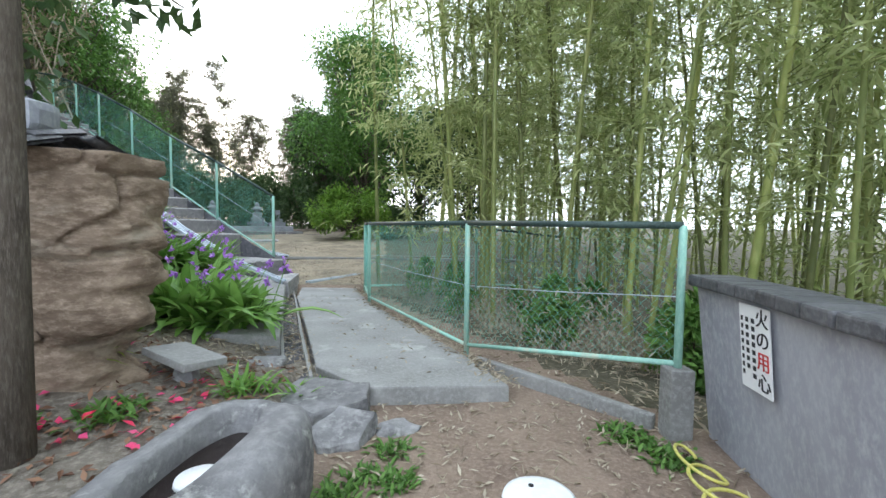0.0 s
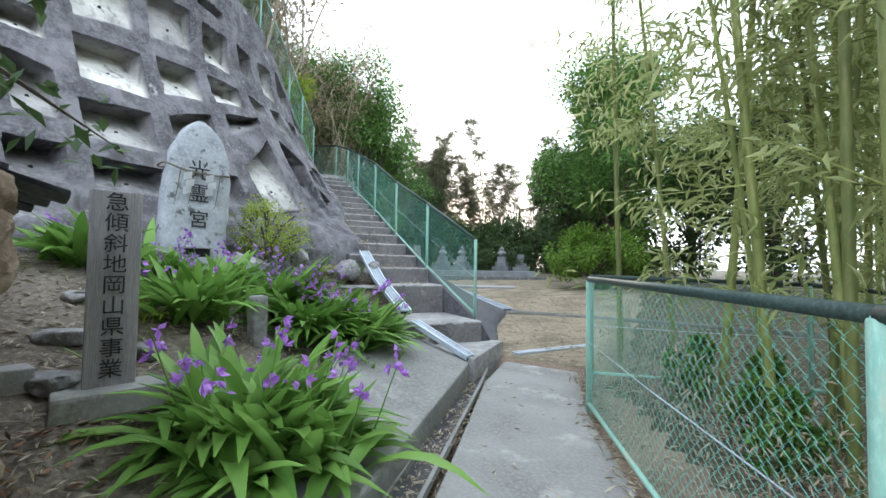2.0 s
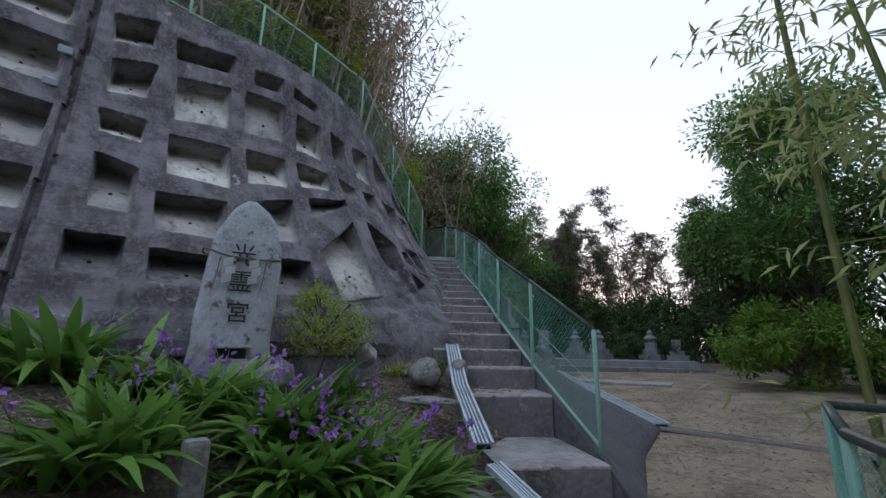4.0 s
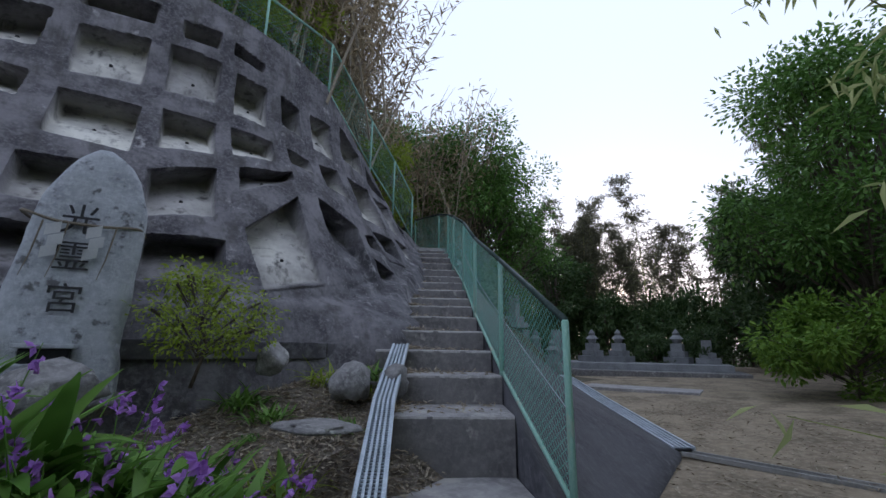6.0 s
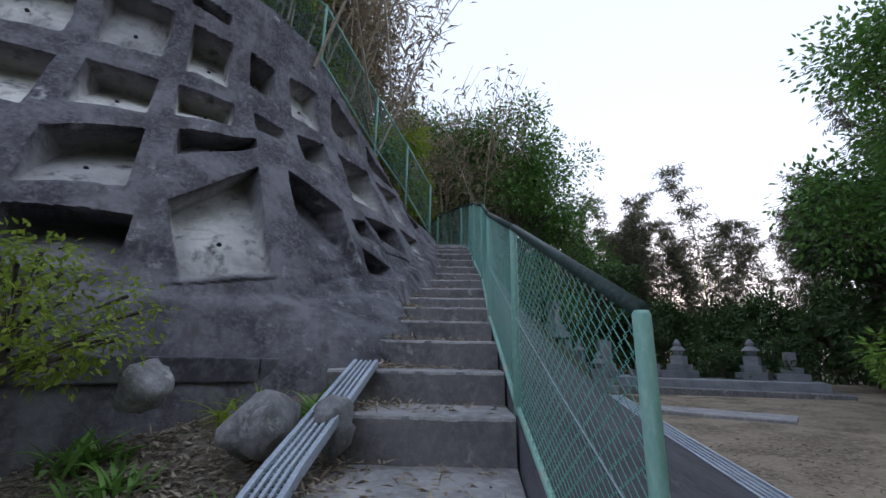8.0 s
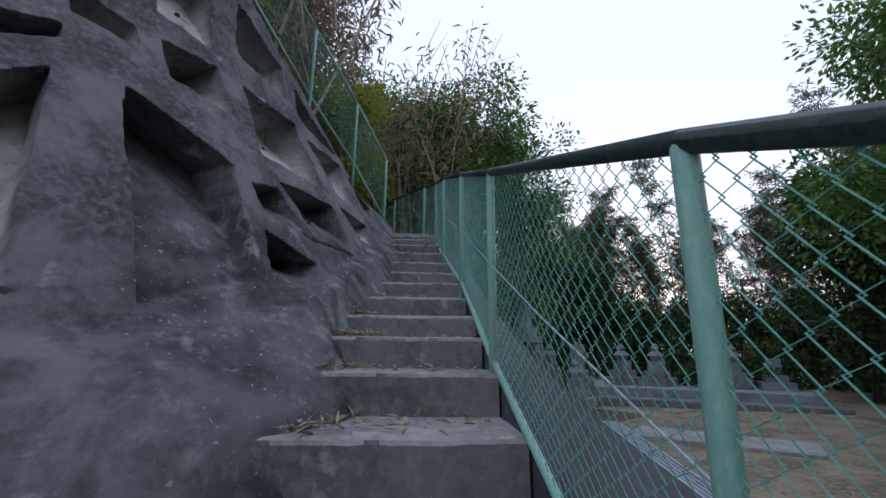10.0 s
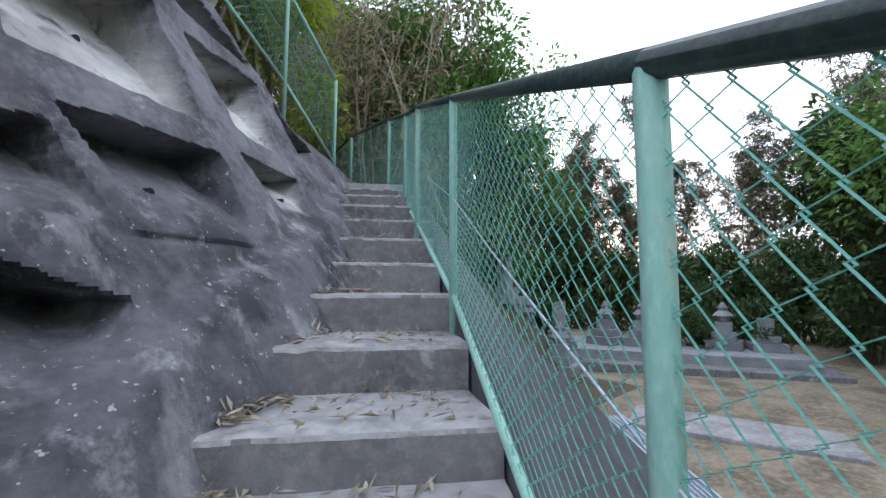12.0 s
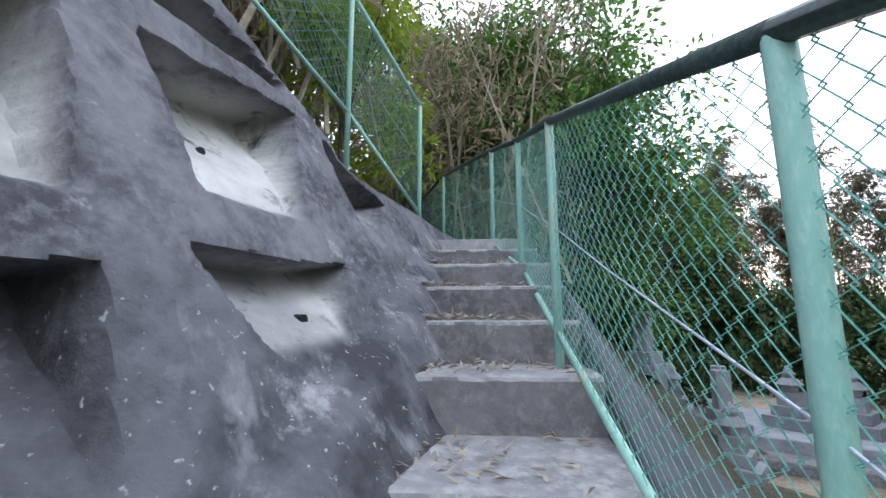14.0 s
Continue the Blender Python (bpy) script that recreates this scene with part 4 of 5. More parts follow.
def stand(root, x, y, z=None, turn=0.0, k=1.0):
    root.matrix_basis = pose(x, y, (ground_z(x, y)[0] if z is None else z) - 0.03, 0, 0, turn)
    root.scale = (k, k, k)
    return root


stand(tree_proto(1, 8.6, 3.1, M_LEAF_GREEN, 26000, 0.17, "broad evergreen tree with fresh green crown at the lawn's edge", clumps=74), -3.6, 19.8)
dark = tree_proto(2, 6.2, 2.2, M_LEAF_DARK, 9000, 0.22, "dark dense evergreen tree beyond the lawn", group="dark trees", bare=0.1, clumps=36)
stand(dark, -6.6, 22.6)
copy_thing(dark, pose(-5.0, 23.6, 0.7, 0, 0, 130))
copy_thing(dark, pose(-1.2, 21.5, 0.6, 0, 0, 60))
copy_thing(dark, pose(1.2, 19.0, 0.5, 0, 0, 210))
copy_thing(dark, pose(-17.5, 24.0, 0.7, 0, 0, 20))
stand(tree_proto(3, 1.9, 1.55, M_LEAF_BUSH, 9000, 0.13, "rounded bright green bush at the lawn's edge", name="shrub", trunk_r=0.05, bare=0.02, clumps=40), -3.7, 17.0)
hedge = tree_proto(4, 1.2, 0.9, M_LEAF_DARK, 3500, 0.11, "low dark shrub beside the graves", name="shrub", group="grave shrubs", trunk_r=0.03, bare=0.02, clumps=22)
stand(hedge, -9.9, 20.9)
copy_thing(hedge, pose(-8.6, 21.9, 0.9, 0, 0, 90))
copy_thing(hedge, pose(-2.2, 17.6, 0.5, 0, 0, 40))
copy_thing(hedge, pose(-13.8, 19.6, 0.9, 0, 0, 140))
for i in range(20):
    x = -23.5 + 1.0 * i
    y = 24.6 + 0.12 * (x + 15) + 0.5 * (i % 3)
    copy_thing(hedge, pose(x, y, ground_z(x, y)[0], 0, 0, i * 47)).scale = (1.7, 1.5, 2.0 + 0.5 * (i % 2))
# trees on the bank at the head of the stairs
bank = tree_proto(5, 6.6, 2.3, M_LEAF_GREEN, 14000, 0.15, "leafy green tree on the bank above the stairs", group="bank trees", bare=0.08, clumps=60)
stand(bank, -14.6, 14.5, 3.3)
for x, y, z, a, k in ((-16.4, 13.9, 3.8, 80, 1.05), (-18.2, 13.2, 3.6, 300, 1.25), (-15.8, 16.6, 2.2, 30, 1.0), (-13.9, 12.9, 3.8, 150, 0.6), (-12.9, 14.9, 3.2, 200, 1.0), (-13.0, 16.3, 2.4, 260, 0.9)):
    copy_thing(bank, pose(x, y, z, 0, 0, a)).scale = (k, k, k)


def thicket_proto(seed, height, spread, stems, lm, leaves, label, lf=0.2):
    """Dry canes and thin leaves leaning out of a bank."""
    rr = random.Random(seed)
    root = thing("dry_thicket", (0, 0, -200), label, "thicket", "dry thickets on the bank")
    wood, vs, fs = [], [], []
    for k in range(stems):
        a = Vector((rr.gauss(0, spread * 0.4), rr.gauss(0, spread * 0.4), -0.2))
        h = height * rr.uniform(0.5, 1.05)
        ln = Vector((rr.uniform(-0.3, 0.3), rr.uniform(-0.3, 0.3), 1)) * h
        b = a + ln
        wood.append(tube([a, a.lerp(b, 0.5) + Vector((rr.uniform(-0.2, 0.2), rr.uniform(-0.2, 0.2), 0.1)), b + Vector((rr.uniform(-0.5, 0.5), rr.uniform(-0.5, 0.5), -0.2))], [0.0045 * height, 0.003 * height, 0.001 * height], 4, False))
        for j in range(9):
            f = rr.uniform(0.25, 0.98)
            p = a.lerp(b, f)
            q = p + rdir(0.6) * rr.uniform(0.3, 0.8) + Vector((0, 0, 0.25))
            wood.append(tube([p, p + (q - p) * min(1, height / 3)], [0.0015 * height, 0.0006 * height], 3, False))
        for j in range(leaves):
            f = 0.2 + 0.8 * rr.random()
            p = a.lerp(b, f) + Vector((rr.gauss(0, 0.22), rr.gauss(0, 0.22), rr.gauss(0, 0.2)))
            leaf(vs, fs, p, (rr.uniform(-1, 1), rr.uniform(-1, 1), rr.uniform(-1.2, 0.3)), (rr.uniform(-1, 1), rr.uniform(-1, 1), 1), rr.uniform(0.6, 1.2) * lf, lf * 0.17)
    tagged(part("cane_growth", join(wood), M_DEAD, root), kind="stuff")
    tagged(part("foliage", (vs, fs), lm, root), kind="stuff")
    return root


th = [thicket_proto(20 + i, 4.4 + 0.9 * i, 1.6, 30, M_SCRUB, 84, "dry brown cane thicket on the bank above the wall", 0.26) for i in range(3)]
rr = random.Random(31)
spots = []
for i in range(84):
    s = rr.uniform(8.5, 16.5)
    k = 1.7 + 7.5 * rr.random() ** 1.2
    q = wall_point(s, lerp(WALL_TOP, s), k)
    spots.append((q.x, q.y, q.z - 0.1 + 0.5 * k))
for i in range(26):
    s = rr.uniform(12.3, 16.5)
    k = rr.uniform(3.5, 9.5)
    q = wall_point(s, lerp(WALL_TOP, s), k)
    spots.append((q.x, q.y, q.z - 0.1 + 0.5 * k))
spots += [(-13.2, 13.1, 3.8), (-14.2, 12.9, 3.8), (-14.8, 12.2, 3.8), (-14.0, 13.6, 3.8)]
scatter(th, spots, 32, 0.8, 1.25)
fresh = tree_proto(6, 2.6, 1.5, M_LEAF_LIGHT, 3600, 0.13, "yellow-green young shrub on the bank", name="shrub", group="bank shrubs", trunk_r=0.04, bare=0.05, clumps=24)
q = wall_point(9.6, 6.1, 1.3)
stand(fresh, q.x, q.y, q.z + 0.4)
for s, k, sc in ((12.0, 1.6, 0.8), (13.6, 2.2, 0.7), (15.6, 1.0, 0.9), (8.2, 1.2, 0.6)):
    q = wall_point(s, lerp(WALL_TOP, s), k)
    copy_thing(fresh, pose(q.x, q.y, q.z + 0.35 * k, 0, 0, s * 60)).scale = (sc, sc, sc)
for s, k, sc in ((13.8, 7.5, 1.0), (16.0, 6.0, 0.95), (6.5, 4.5, 0.9), (4.0, 3.5, 0.9), (10.5, 9.5, 1.0)):
    q = wall_point(s, lerp(WALL_TOP, s), k)
    copy_thing(bank, pose(q.x, q.y, q.z + 0.45 * k, 0, 0, s * 77)).scale = (sc, sc, sc)

# brush under the bamboo behind the front fence
brush = [thicket_proto(50 + i, 0.8, 0.5, 26, M_LITTER, 9, "grey dry brush under the bamboo", 0.09) for i in range(2)]
for b in brush:
    tagged(b, group="brush under the bamboo")
scatter(brush, grove_spots(58, 12, 0.45, 4.5, -1.0, 8.0), 13, 0.6, 1.25)
sprout = tree_proto(9, 0.75, 0.34, M_LEAF_GREEN, 1100, 0.1, "bright green sapling shrub behind the fence", name="shrub", group="shrubs behind the fence", trunk_r=0.012, bare=0.05, clumps=14)
stand(sprout, 1.0, 4.1, k=0.9)
for x, y, k in ((2.0, 3.3, 0.9), (0.1, 6.4, 0.9), (-0.4, 7.0, 0.9), (1.0, 5.4, 0.7), (0.2, 5.7, 0.7), (2.6, 4.4, 1.3), (3.4, 3.2, 1.5), (2.2, 6.0, 1.4), (3.6, 5.0, 1.6), (4.4, 3.8, 1.7), (2.8, 2.2, 1.2), (4.2, 2.2, 1.5)):
    copy_thing(sprout, pose(x, y, ground_z(x, y)[0], 0, 0, x * 90)).scale = (k, k, k)


# ---- garden tree beside the start, reaching over the path ----
def near_tree():
    root = thing("garden_tree", (-1.72, 1.62, -0.05), "slim grey-barked garden tree with dark glossy leaves", "tree")
    part("trunk", tube([(0, 0, -0.1), (0.01, 0.02, 1.2), (0.0, 0.05, 2.6), (0.05, 0.1, 3.6)], [0.1, 0.085, 0.07, 0.05], 12), M_BARK, root, smooth=True)
    rr = random.Random(3)
    wood, vs, fs = [], [], []
    ends = [((0, 0.05, 2.2), (0.3, 0.75, 2.25)), ((0, 0.05, 2.3), (0.1, 0.9, 2.45)), ((0, 0.05, 2.4), (-0.6, 1.0, 2.35)), ((0, 0.05, 2.1), (-1.0, 0.9, 2.0)), ((0, 0.05, 2.5), (0.45, 0.55, 2.55)), ((0, 0.08, 3.2), (-0.6, 0.5, 3.6)), ((0, 0.08, 3.2), (0.6, 0.2, 3.5)), ((0, 0.05, 2.0), (-1.2, 1.5, 1.85))]
    for a, b in ends:
        a, b = Vector(a), Vector(b)
        wood.append(tube([a, a.lerp(b, 0.5) + Vector((0, 0, 0.08)), b], [0.025, 0.014, 0.004], 5, False))
        for k in range(56):
            p = a.lerp(b, 0.45 + 0.6 * rr.random()) + Vector((rr.gauss(0, 0.1), rr.gauss(0, 0.1), rr.gauss(0, 0.09)))
            leaf(vs, fs, p, (rr.uniform(-1, 1), rr.uniform(-1, 1), rr.uniform(-1, 0.3)), (rr.uniform(-0.7, 0.7), rr.uniform(-0.7, 0.7), 1), rr.uniform(0.08, 0.13), 0.05, 0.1)
    tagged(part("branching", join(wood), M_BARK, root), kind="stuff")
    part("foliage", (vs, fs), M_LEAF_DARK, root)


near_tree()


# ---- writing ----
def text_mesh(body, size, material, depth=0.002):
    cu = bpy.data.curves.new("writing", "FONT")
    cu.body, cu.size, cu.extrude, cu.align_x, cu.align_y = body, size, depth, "CENTER", "CENTER"
    ob = bpy.data.objects.new("writing", cu)
    scene.collection.objects.link(ob)
    bpy.context.view_layer.update()
    me = bpy.data.meshes.new_from_object(ob.evaluated_get(bpy.context.evaluated_depsgraph_get()))
    bpy.data.objects.remove(ob)
    me.materials.clear()
    me.materials.append(material)
    return me


def column(chars, parent, origin, right, down, out, size, step, material, name="character"):
    """Characters one under another on a face given by its right, down and outward directions."""
    right, down, out = Vector(right).normalized(), Vector(down).normalized(), Vector(out).normalized()
    m = Matrix((right, -down, out)).transposed().to_4x4()
    for i, c in enumerate(chars):
        ob = part(name, text_mesh(c, size, material), None, parent)
        ob.matrix_basis = Matrix.Translation(Vector(origin) + down * step * i + out * 0.003) @ m


# ---- stele ----
def build_stele():
    root = thing("stone_stele", (-5.2, 4.68, 0.92), "tall pale lichened stone stele with carved characters and a straw rope", "stele", turn=-8)
    # outline of the face, from the foot up one side, in y and z
    side = [(0.0, 0.37), (0.5, 0.355), (0.85, 0.35), (1.2, 0.345), (1.45, 0.315), (1.65, 0.25), (1.8, 0.16), (1.88, 0.05)]
    vs, fs = [], []
    n = 36
    for k in range(n + 1):
        z = 1.88 * k / n
        w = float(np.interp(z, [a for a, _ in side], [b for _, b in side]))
        t = 0.15 * (1 - 0.35 * (z / 1.88) ** 3)
        ring = []
        for i in range(28):
            a = 2 * math.pi * i / 28
            c, s = math.cos(a), math.sin(a)
            x = t * math.copysign(abs(c) ** 0.35, c)
            y = w * math.copysign(abs(s) ** 0.6, s) + 0.03 * (z / 1.88)
            j = 0.02 * noise.fractal(Vector((x * 3, y * 3, z * 3)), 1.0, 2.0, 4)
            ring.append((x + j - 0.05 * z, y + j * 1.2 - 0.02 * math.sin(z * 3), z))
        vs += ring
    for k in range(n):
        for i in range(28):
            q = (i + 1) % 28
            fs.append((k * 28 + i, k * 28 + q, (k + 1) * 28 + q, (k + 1) * 28 + i))
    fs.append(tuple(range(n * 28, n * 28 + 28)))
    part("slab", (vs, fs), M_STELE, root, smooth=True)
    lean = Vector((-0.05, 0, 1)).normalized()
    out = Vector((1, 0, 0.05)).normalized()
    for c, z, h in (("光", 1.27, 0.24), ("霊", 1.0, 0.23), ("宮", 0.7, 0.22)):
        column(c, root, (0.158 - 0.05 * z, 0.0, z), (0, 1, 0), -lean, out, h, 0, M_INK)
    # offering niche with a lintel at the foot; its slot is a block painted as shade
    part("niche", box_bm((0.05, 0.26, 0.09), (0.165, -0.02, 0.33), 0.004), M_RECESS_SHADE, root, "dark offering slot")
    part("niche_lintel", box_bm((0.1, 0.32, 0.03), (0.17, -0.02, 0.395), 0.006), M_STELE, root)
    part("niche_box", box_bm((0.1, 0.3, 0.16), (0.16, -0.02, 0.2), 0.01), M_STELE, root)
    part("foot_stone", boulder((0.24, 0.46, 0.16), 4, 3, 0.15, 0.6), M_ROCK, root, smooth=True)
    # straw rope round the slab, with folded paper strips
    loop = []
    for i in range(33):
        a = 2 * math.pi * i / 32
        c, s = math.cos(a), math.sin(a)
        loop.append((0.155 * math.copysign(abs(c) ** 0.35, c) - 0.066 + 0.012 * c, 0.36 * math.copysign(abs(s) ** 0.6, s), 1.29 - 0.04 * math.cos(a) * math.cos(s * 2) - 0.03 * s))
    rope = part("straw_rope", tube(loop, 0.011, 6, False), M_STRAW, root, "twisted straw rope")
    for y in (-0.13, 0.1):
        for k in range(3):
            vs2 = [(0, -0.04, 0), (0, 0.045, 0.03), (0, 0.045, -0.05), (0, -0.04, -0.08)]
            bm = bmesh.new()
            f = bm.faces.new([bm.verts.new((0.004 * (k % 2), a + (0.02 if k % 2 else -0.005), b)) for _, a, b in vs2])
            bmesh.ops.solidify(bm, geom=[f], thickness=0.002)
            p = part("paper_strip", bm, M_SIGN, rope, "white folded paper strip")
            p.matrix_basis = Matrix.Translation((0.135, y, 1.22 - k * 0.08))
    for y in (-0.2, -0.06, 0.22):
        part("straw_tail", tube([(0.115, y, 1.25), (0.12, y - 0.03, 1.0), (0.13, y - 0.06, 0.85)], [0.006, 0.005, 0.002], 4), M_STRAW, rope)


build_stele()


# ---- wooden marker post with writing ----
def build_marker():
    root = thing("marker_post", (-2.5, 3.02, 0.52), "weathered grey wooden marker post with brushed characters", "marker post", turn=-14)
    part("board", box_bm((0.07, 0.2, 1.0), (0, 0, 0.46), 0.008), M_WOOD, root)
    column("急傾斜地岡山県事業", root, (0.036, 0.0, 0.9), (0, 1, 0), (0, 0, -1), (1, 0, 0), 0.095, 0.098, M_INK)
    part("footing", box_bm((0.26, 0.42, 0.12), (0.02, 0.0, -0.02), 0.02, rough=0.01), M_PATH, root, "rough concrete footing")


build_marker()


# ---- old earth wall with a tiled cap ----
def build_earth_wall():
    root = thing("earth_wall", (0, 0, 0), "eroded brown earth wall end under a broken tile cap", "earth wall", kind="structure")
    x0, x1, y0, y1 = -5.2, -1.62, 1.98, 2.54
    vs, fs = [], []
    nz, per = 84, 250
    for k in range(nz + 1):
        z = -0.2 + 1.58 * k / nz
        for i in range(per):
            a = 2 * math.pi * i / per
            c, s = math.cos(a), math.sin(a)
            cx, cy = (x0 + x1) / 2, (y0 + y1) / 2
            x = cx + (x1 - x0) / 2 * math.copysign(abs(c) ** 0.28, c)
            y = cy + (y1 - y0) / 2 * math.copysign(abs(s) ** 0.4, s)
            lay = 0.5 + 0.5 * math.sin(z * 9 + 2.0 * noise.noise(Vector((x, y, z * 0.6))))
            d = 0.13 * noise.fractal(Vector((x * 1.6, y * 1.6, z * 3.2)), 1.0, 2.0, 5) + 0.05 * lay ** 3 - 0.05 * smooth(0.62, 0.66, z) * smooth(0.72, 0.68, z)
            d -= 0.16 * smooth(0.55, 0.3, z) * (0.6 + 0.4 * noise.noise(Vector((x, y, 4)))) - 0.05 * smooth(1.0, 1.3, z)
            # broken plates of rammed earth, with open joints between the lifts
            q = Vector((x * 1.7 + 0.2 * noise.noise(Vector((x * 3, y * 3, z * 3))), y * 1.7, z * 2.7 + 0.25 * noise.noise(Vector((x * 2, y * 2, 3)))))
            near, _ = noise.voronoi(q)
            d += 0.09 * (noise.noise(noise.voronoi(q)[1][0] * 3.3)) - 0.05 * smooth(0.09, 0.0, near[1] - near[0])
            for joint, deep in ((0.42, 0.08), (0.86, 0.05)):
                d -= deep * smooth(0.035, 0.0, abs(z - joint - 0.04 * noise.noise(Vector((x * 2.2, y * 2.2, 1)))))
            r = Vector((x - cx, (y - cy) * 3)).normalized()
            vs.append((x + r.x * d, y + r.y * d, z))
    for k in range(nz):
        for i in range(per):
            q = (i + 1) % per
            fs.append((k * per + i, k * per + q, (k + 1) * per + q, (k + 1) * per + i))
    fs.append(tuple(range(nz * per, nz * per + per)))
    part("core", (vs, fs), M_EARTH, root, smooth=True)
    # tiles in sloping courses on both sides, and a pale ridge
    def tile_mesh():
        bm_v, bm_f = [], []
        for j in range(7):
            a = math.pi * j / 6
            w, h = -0.1 + 0.2 * j / 6, 0.025 * math.sin(a * 2)
            for yy, zz in ((0, 0), (0.26, -0.075)):
                bm_v.append((w, yy, zz + h))
                bm_v.append((w, yy, zz + h - 0.018))
        for j in range(6):
            o = j * 4
            bm_f += [(o, o + 4, o + 6, o + 2), (o + 1, o + 3, o + 7, o + 5), (o + 2, o + 6, o + 7, o + 3), (o, o + 1, o + 5, o + 4)]
        return mesh_of("roof_tile", bm_v, bm_f, M_TILE, True)
    tm = tile_mesh()
    rr = random.Random(4)
    for side in (0, 180):
        for row in range(2):
            for i in range(16):
                t = part("roof_tile", tm, None, root)
                sg = 1 if side == 0 else -1
                t.matrix_basis = pose(-4.94 + 0.2 * i + rr.uniform(-0.01, 0.01), 2.24 + sg * (0.02 + 0.15 * row), 1.49 - 0.05 * row + rr.uniform(-0.008, 0.008), rr.uniform(-3, 3), rr.uniform(-2, 2), side + rr.uniform(-3, 3))
    part("ridge", box_bm((2.9, 0.2, 0.18), (-3.52, 2.24, 1.57), 0.05, rough=0.015), M_PLASTER, root, "pale plaster ridge")


build_earth_wall()


# ---- plaster wall with the fire notice ----
def build_side_wall():
    root = thing("plaster_wall", (0, 0, 0), "low grey plastered wall with a dark coping", "wall", kind="structure")
    plan = [(1.38, 2.28), (1.32, 1.7), (1.22, 1.1), (1.3, 0.4), (1.5, -0.6), (1.7, -2.0)]
    plan = [(p.x, p.y) for p in spline(plan, 4)]
    off = [(x + 0.16, y + 0.03) for x, y in plan]
    low = [(x + 0.16, y - 0.02) for x, y in plan]
    vs, fs = [], []
    for (x, y), (u, v), (p, q) in zip(plan, off, low):
        vs += [(x + 0.12, y, -0.3), (x, y, 0.72), (u, v, 0.72), (u + 0.05, v, -1.3)]
    for i in range(len(plan) - 1):
        for k in range(3):
            fs.append((i * 4 + k, i * 4 + k + 1, i * 4 + 5 + k, i * 4 + 4 + k))
    fs += [(0, 3, 2, 1)]
    part("body", (vs, fs), M_PLASTER, root)
    for i in range(len(plan) - 1):
        a, b = Vector((*plan[i], 0.757)) + Vector((0.07, 0, 0)), Vector((*plan[i + 1], 0.757)) + Vector((0.07, 0, 0))
        strip_box(a, b, 0.24, 0.06, 0, "coping_stone", M_TILE, root, 0.012)
    return root


build_side_wall()


def build_notice():
    root = thing("fire_notice", (1.327, 1.77, 0.525), "white notice board with red and black fire warning", "sign")
    out = Vector((-1, 0.1, -0.09)).normalized()
    right = Vector((-0.1, -1, 0)).normalized()
    up = right.cross(out) * -1
    up = up if up.z > 0 else -up
    m = Matrix((right, up, out)).transposed().to_4x4()
    bm = box_bm((0.2, 0.37, 0.006), (0, 0, 0), 0.001)
    board = part("board", bm, M_SIGN, root)
    root.matrix_basis = root.matrix_basis @ m
    for i, c in enumerate("火の用心"):
        ob = part("character", text_mesh(c, 0.085, M_RED if c in "用" else M_INK), None, root)
        ob.matrix_basis = Matrix.Translation((0.055, 0.135 - 0.09 * i, 0.004))
    for x, n, w in ((-0.005, 8, 0.02), (-0.045, 7, 0.018), (-0.08, 8, 0.013)):
        for i in range(n):
            part("writing_bar", box_bm((w, 0.02, 0.002), (x, 0.12 - 0.034 * i, 0.0045), 0), M_INK, root)


build_notice()
part("fence_footing", box_bm((0.13, 0.13, 0.5), (1.3, 2.3, 0.02), 0.01, rough=0.004), M_PATH, bpy.data.objects["front_fence"], "square concrete footing")
kerb_pts = [(1.22, 2.38, -0.06), (0.75, 2.9, -0.05), (0.28, 3.38, -0.04)]
kerb = thing("fence_kerb", (0, 0, 0), "thin mossy concrete kerb under the fence", "kerb", kind="structure")
for a, b in zip(kerb_pts, kerb_pts[1:]):
    strip_box(a, b, 0.06, 0.12, -0.035, "kerb_stone", M_PATH, kerb, 0.012)


# ---- stone wash basin ----
def build_basin():
    root = thing("wash_basin", (-0.8, 1.4, -0.1), "rough grey stone wash basin holding dark water", "wash basin", turn=86)
    vs, fs = [], []
    # (length, width, height) of each ring, from the foot over the rim into the trough
    rings = [(0.9, 0.86, -0.05), (1.0, 1.0, 0.1), (1.0, 1.0, 0.22), (0.97, 0.95, 0.31), (0.9, 0.86, 0.36), (0.8, 0.72, 0.375), (0.68, 0.44, 0.378), (0.655, 0.4, 0.365), (0.63, 0.37, 0.28), (0.55, 0.3, 0.2)]
    n = 48
    for rx, ry, z in rings:
        for i in range(n):
            a = 2 * math.pi * i / n
            c, s = math.cos(a), math.sin(a)
            x, y = 0.5 * rx * math.copysign(abs(c) ** 0.8, c), 0.3 * ry * math.copysign(abs(s) ** 0.75, s) + (0.03 if ry < 0.5 else 0)
            j = 0.05 * noise.fractal(Vector((x * 4, y * 4, z * 4)), 1.0, 2.0, 4) * (0.5 if ry < 0.5 else 1.0)
            vs.append((x * (1 + j), y * (1 + j), z + j * 0.5))
    for k in range(len(rings) - 1):
        for i in range(n):
            q = (i + 1) % n
            fs.append((k * n + i, k * n + q, (k + 1) * n + q, (k + 1) * n + i))
    fs.append(tuple(range((len(rings) - 1) * n, len(rings) * n)))
    part("bowl", (vs, fs), M_ROCK, root, smooth=True)
    water = [(0.318 * math.cos(6.2832 * i / 32), 0.114 * math.sin(6.2832 * i / 32) + 0.03, 0.27) for i in range(32)]
    part("water", (water, [tuple(range(32))]), M_WATER, root, "still dark water")
    return root


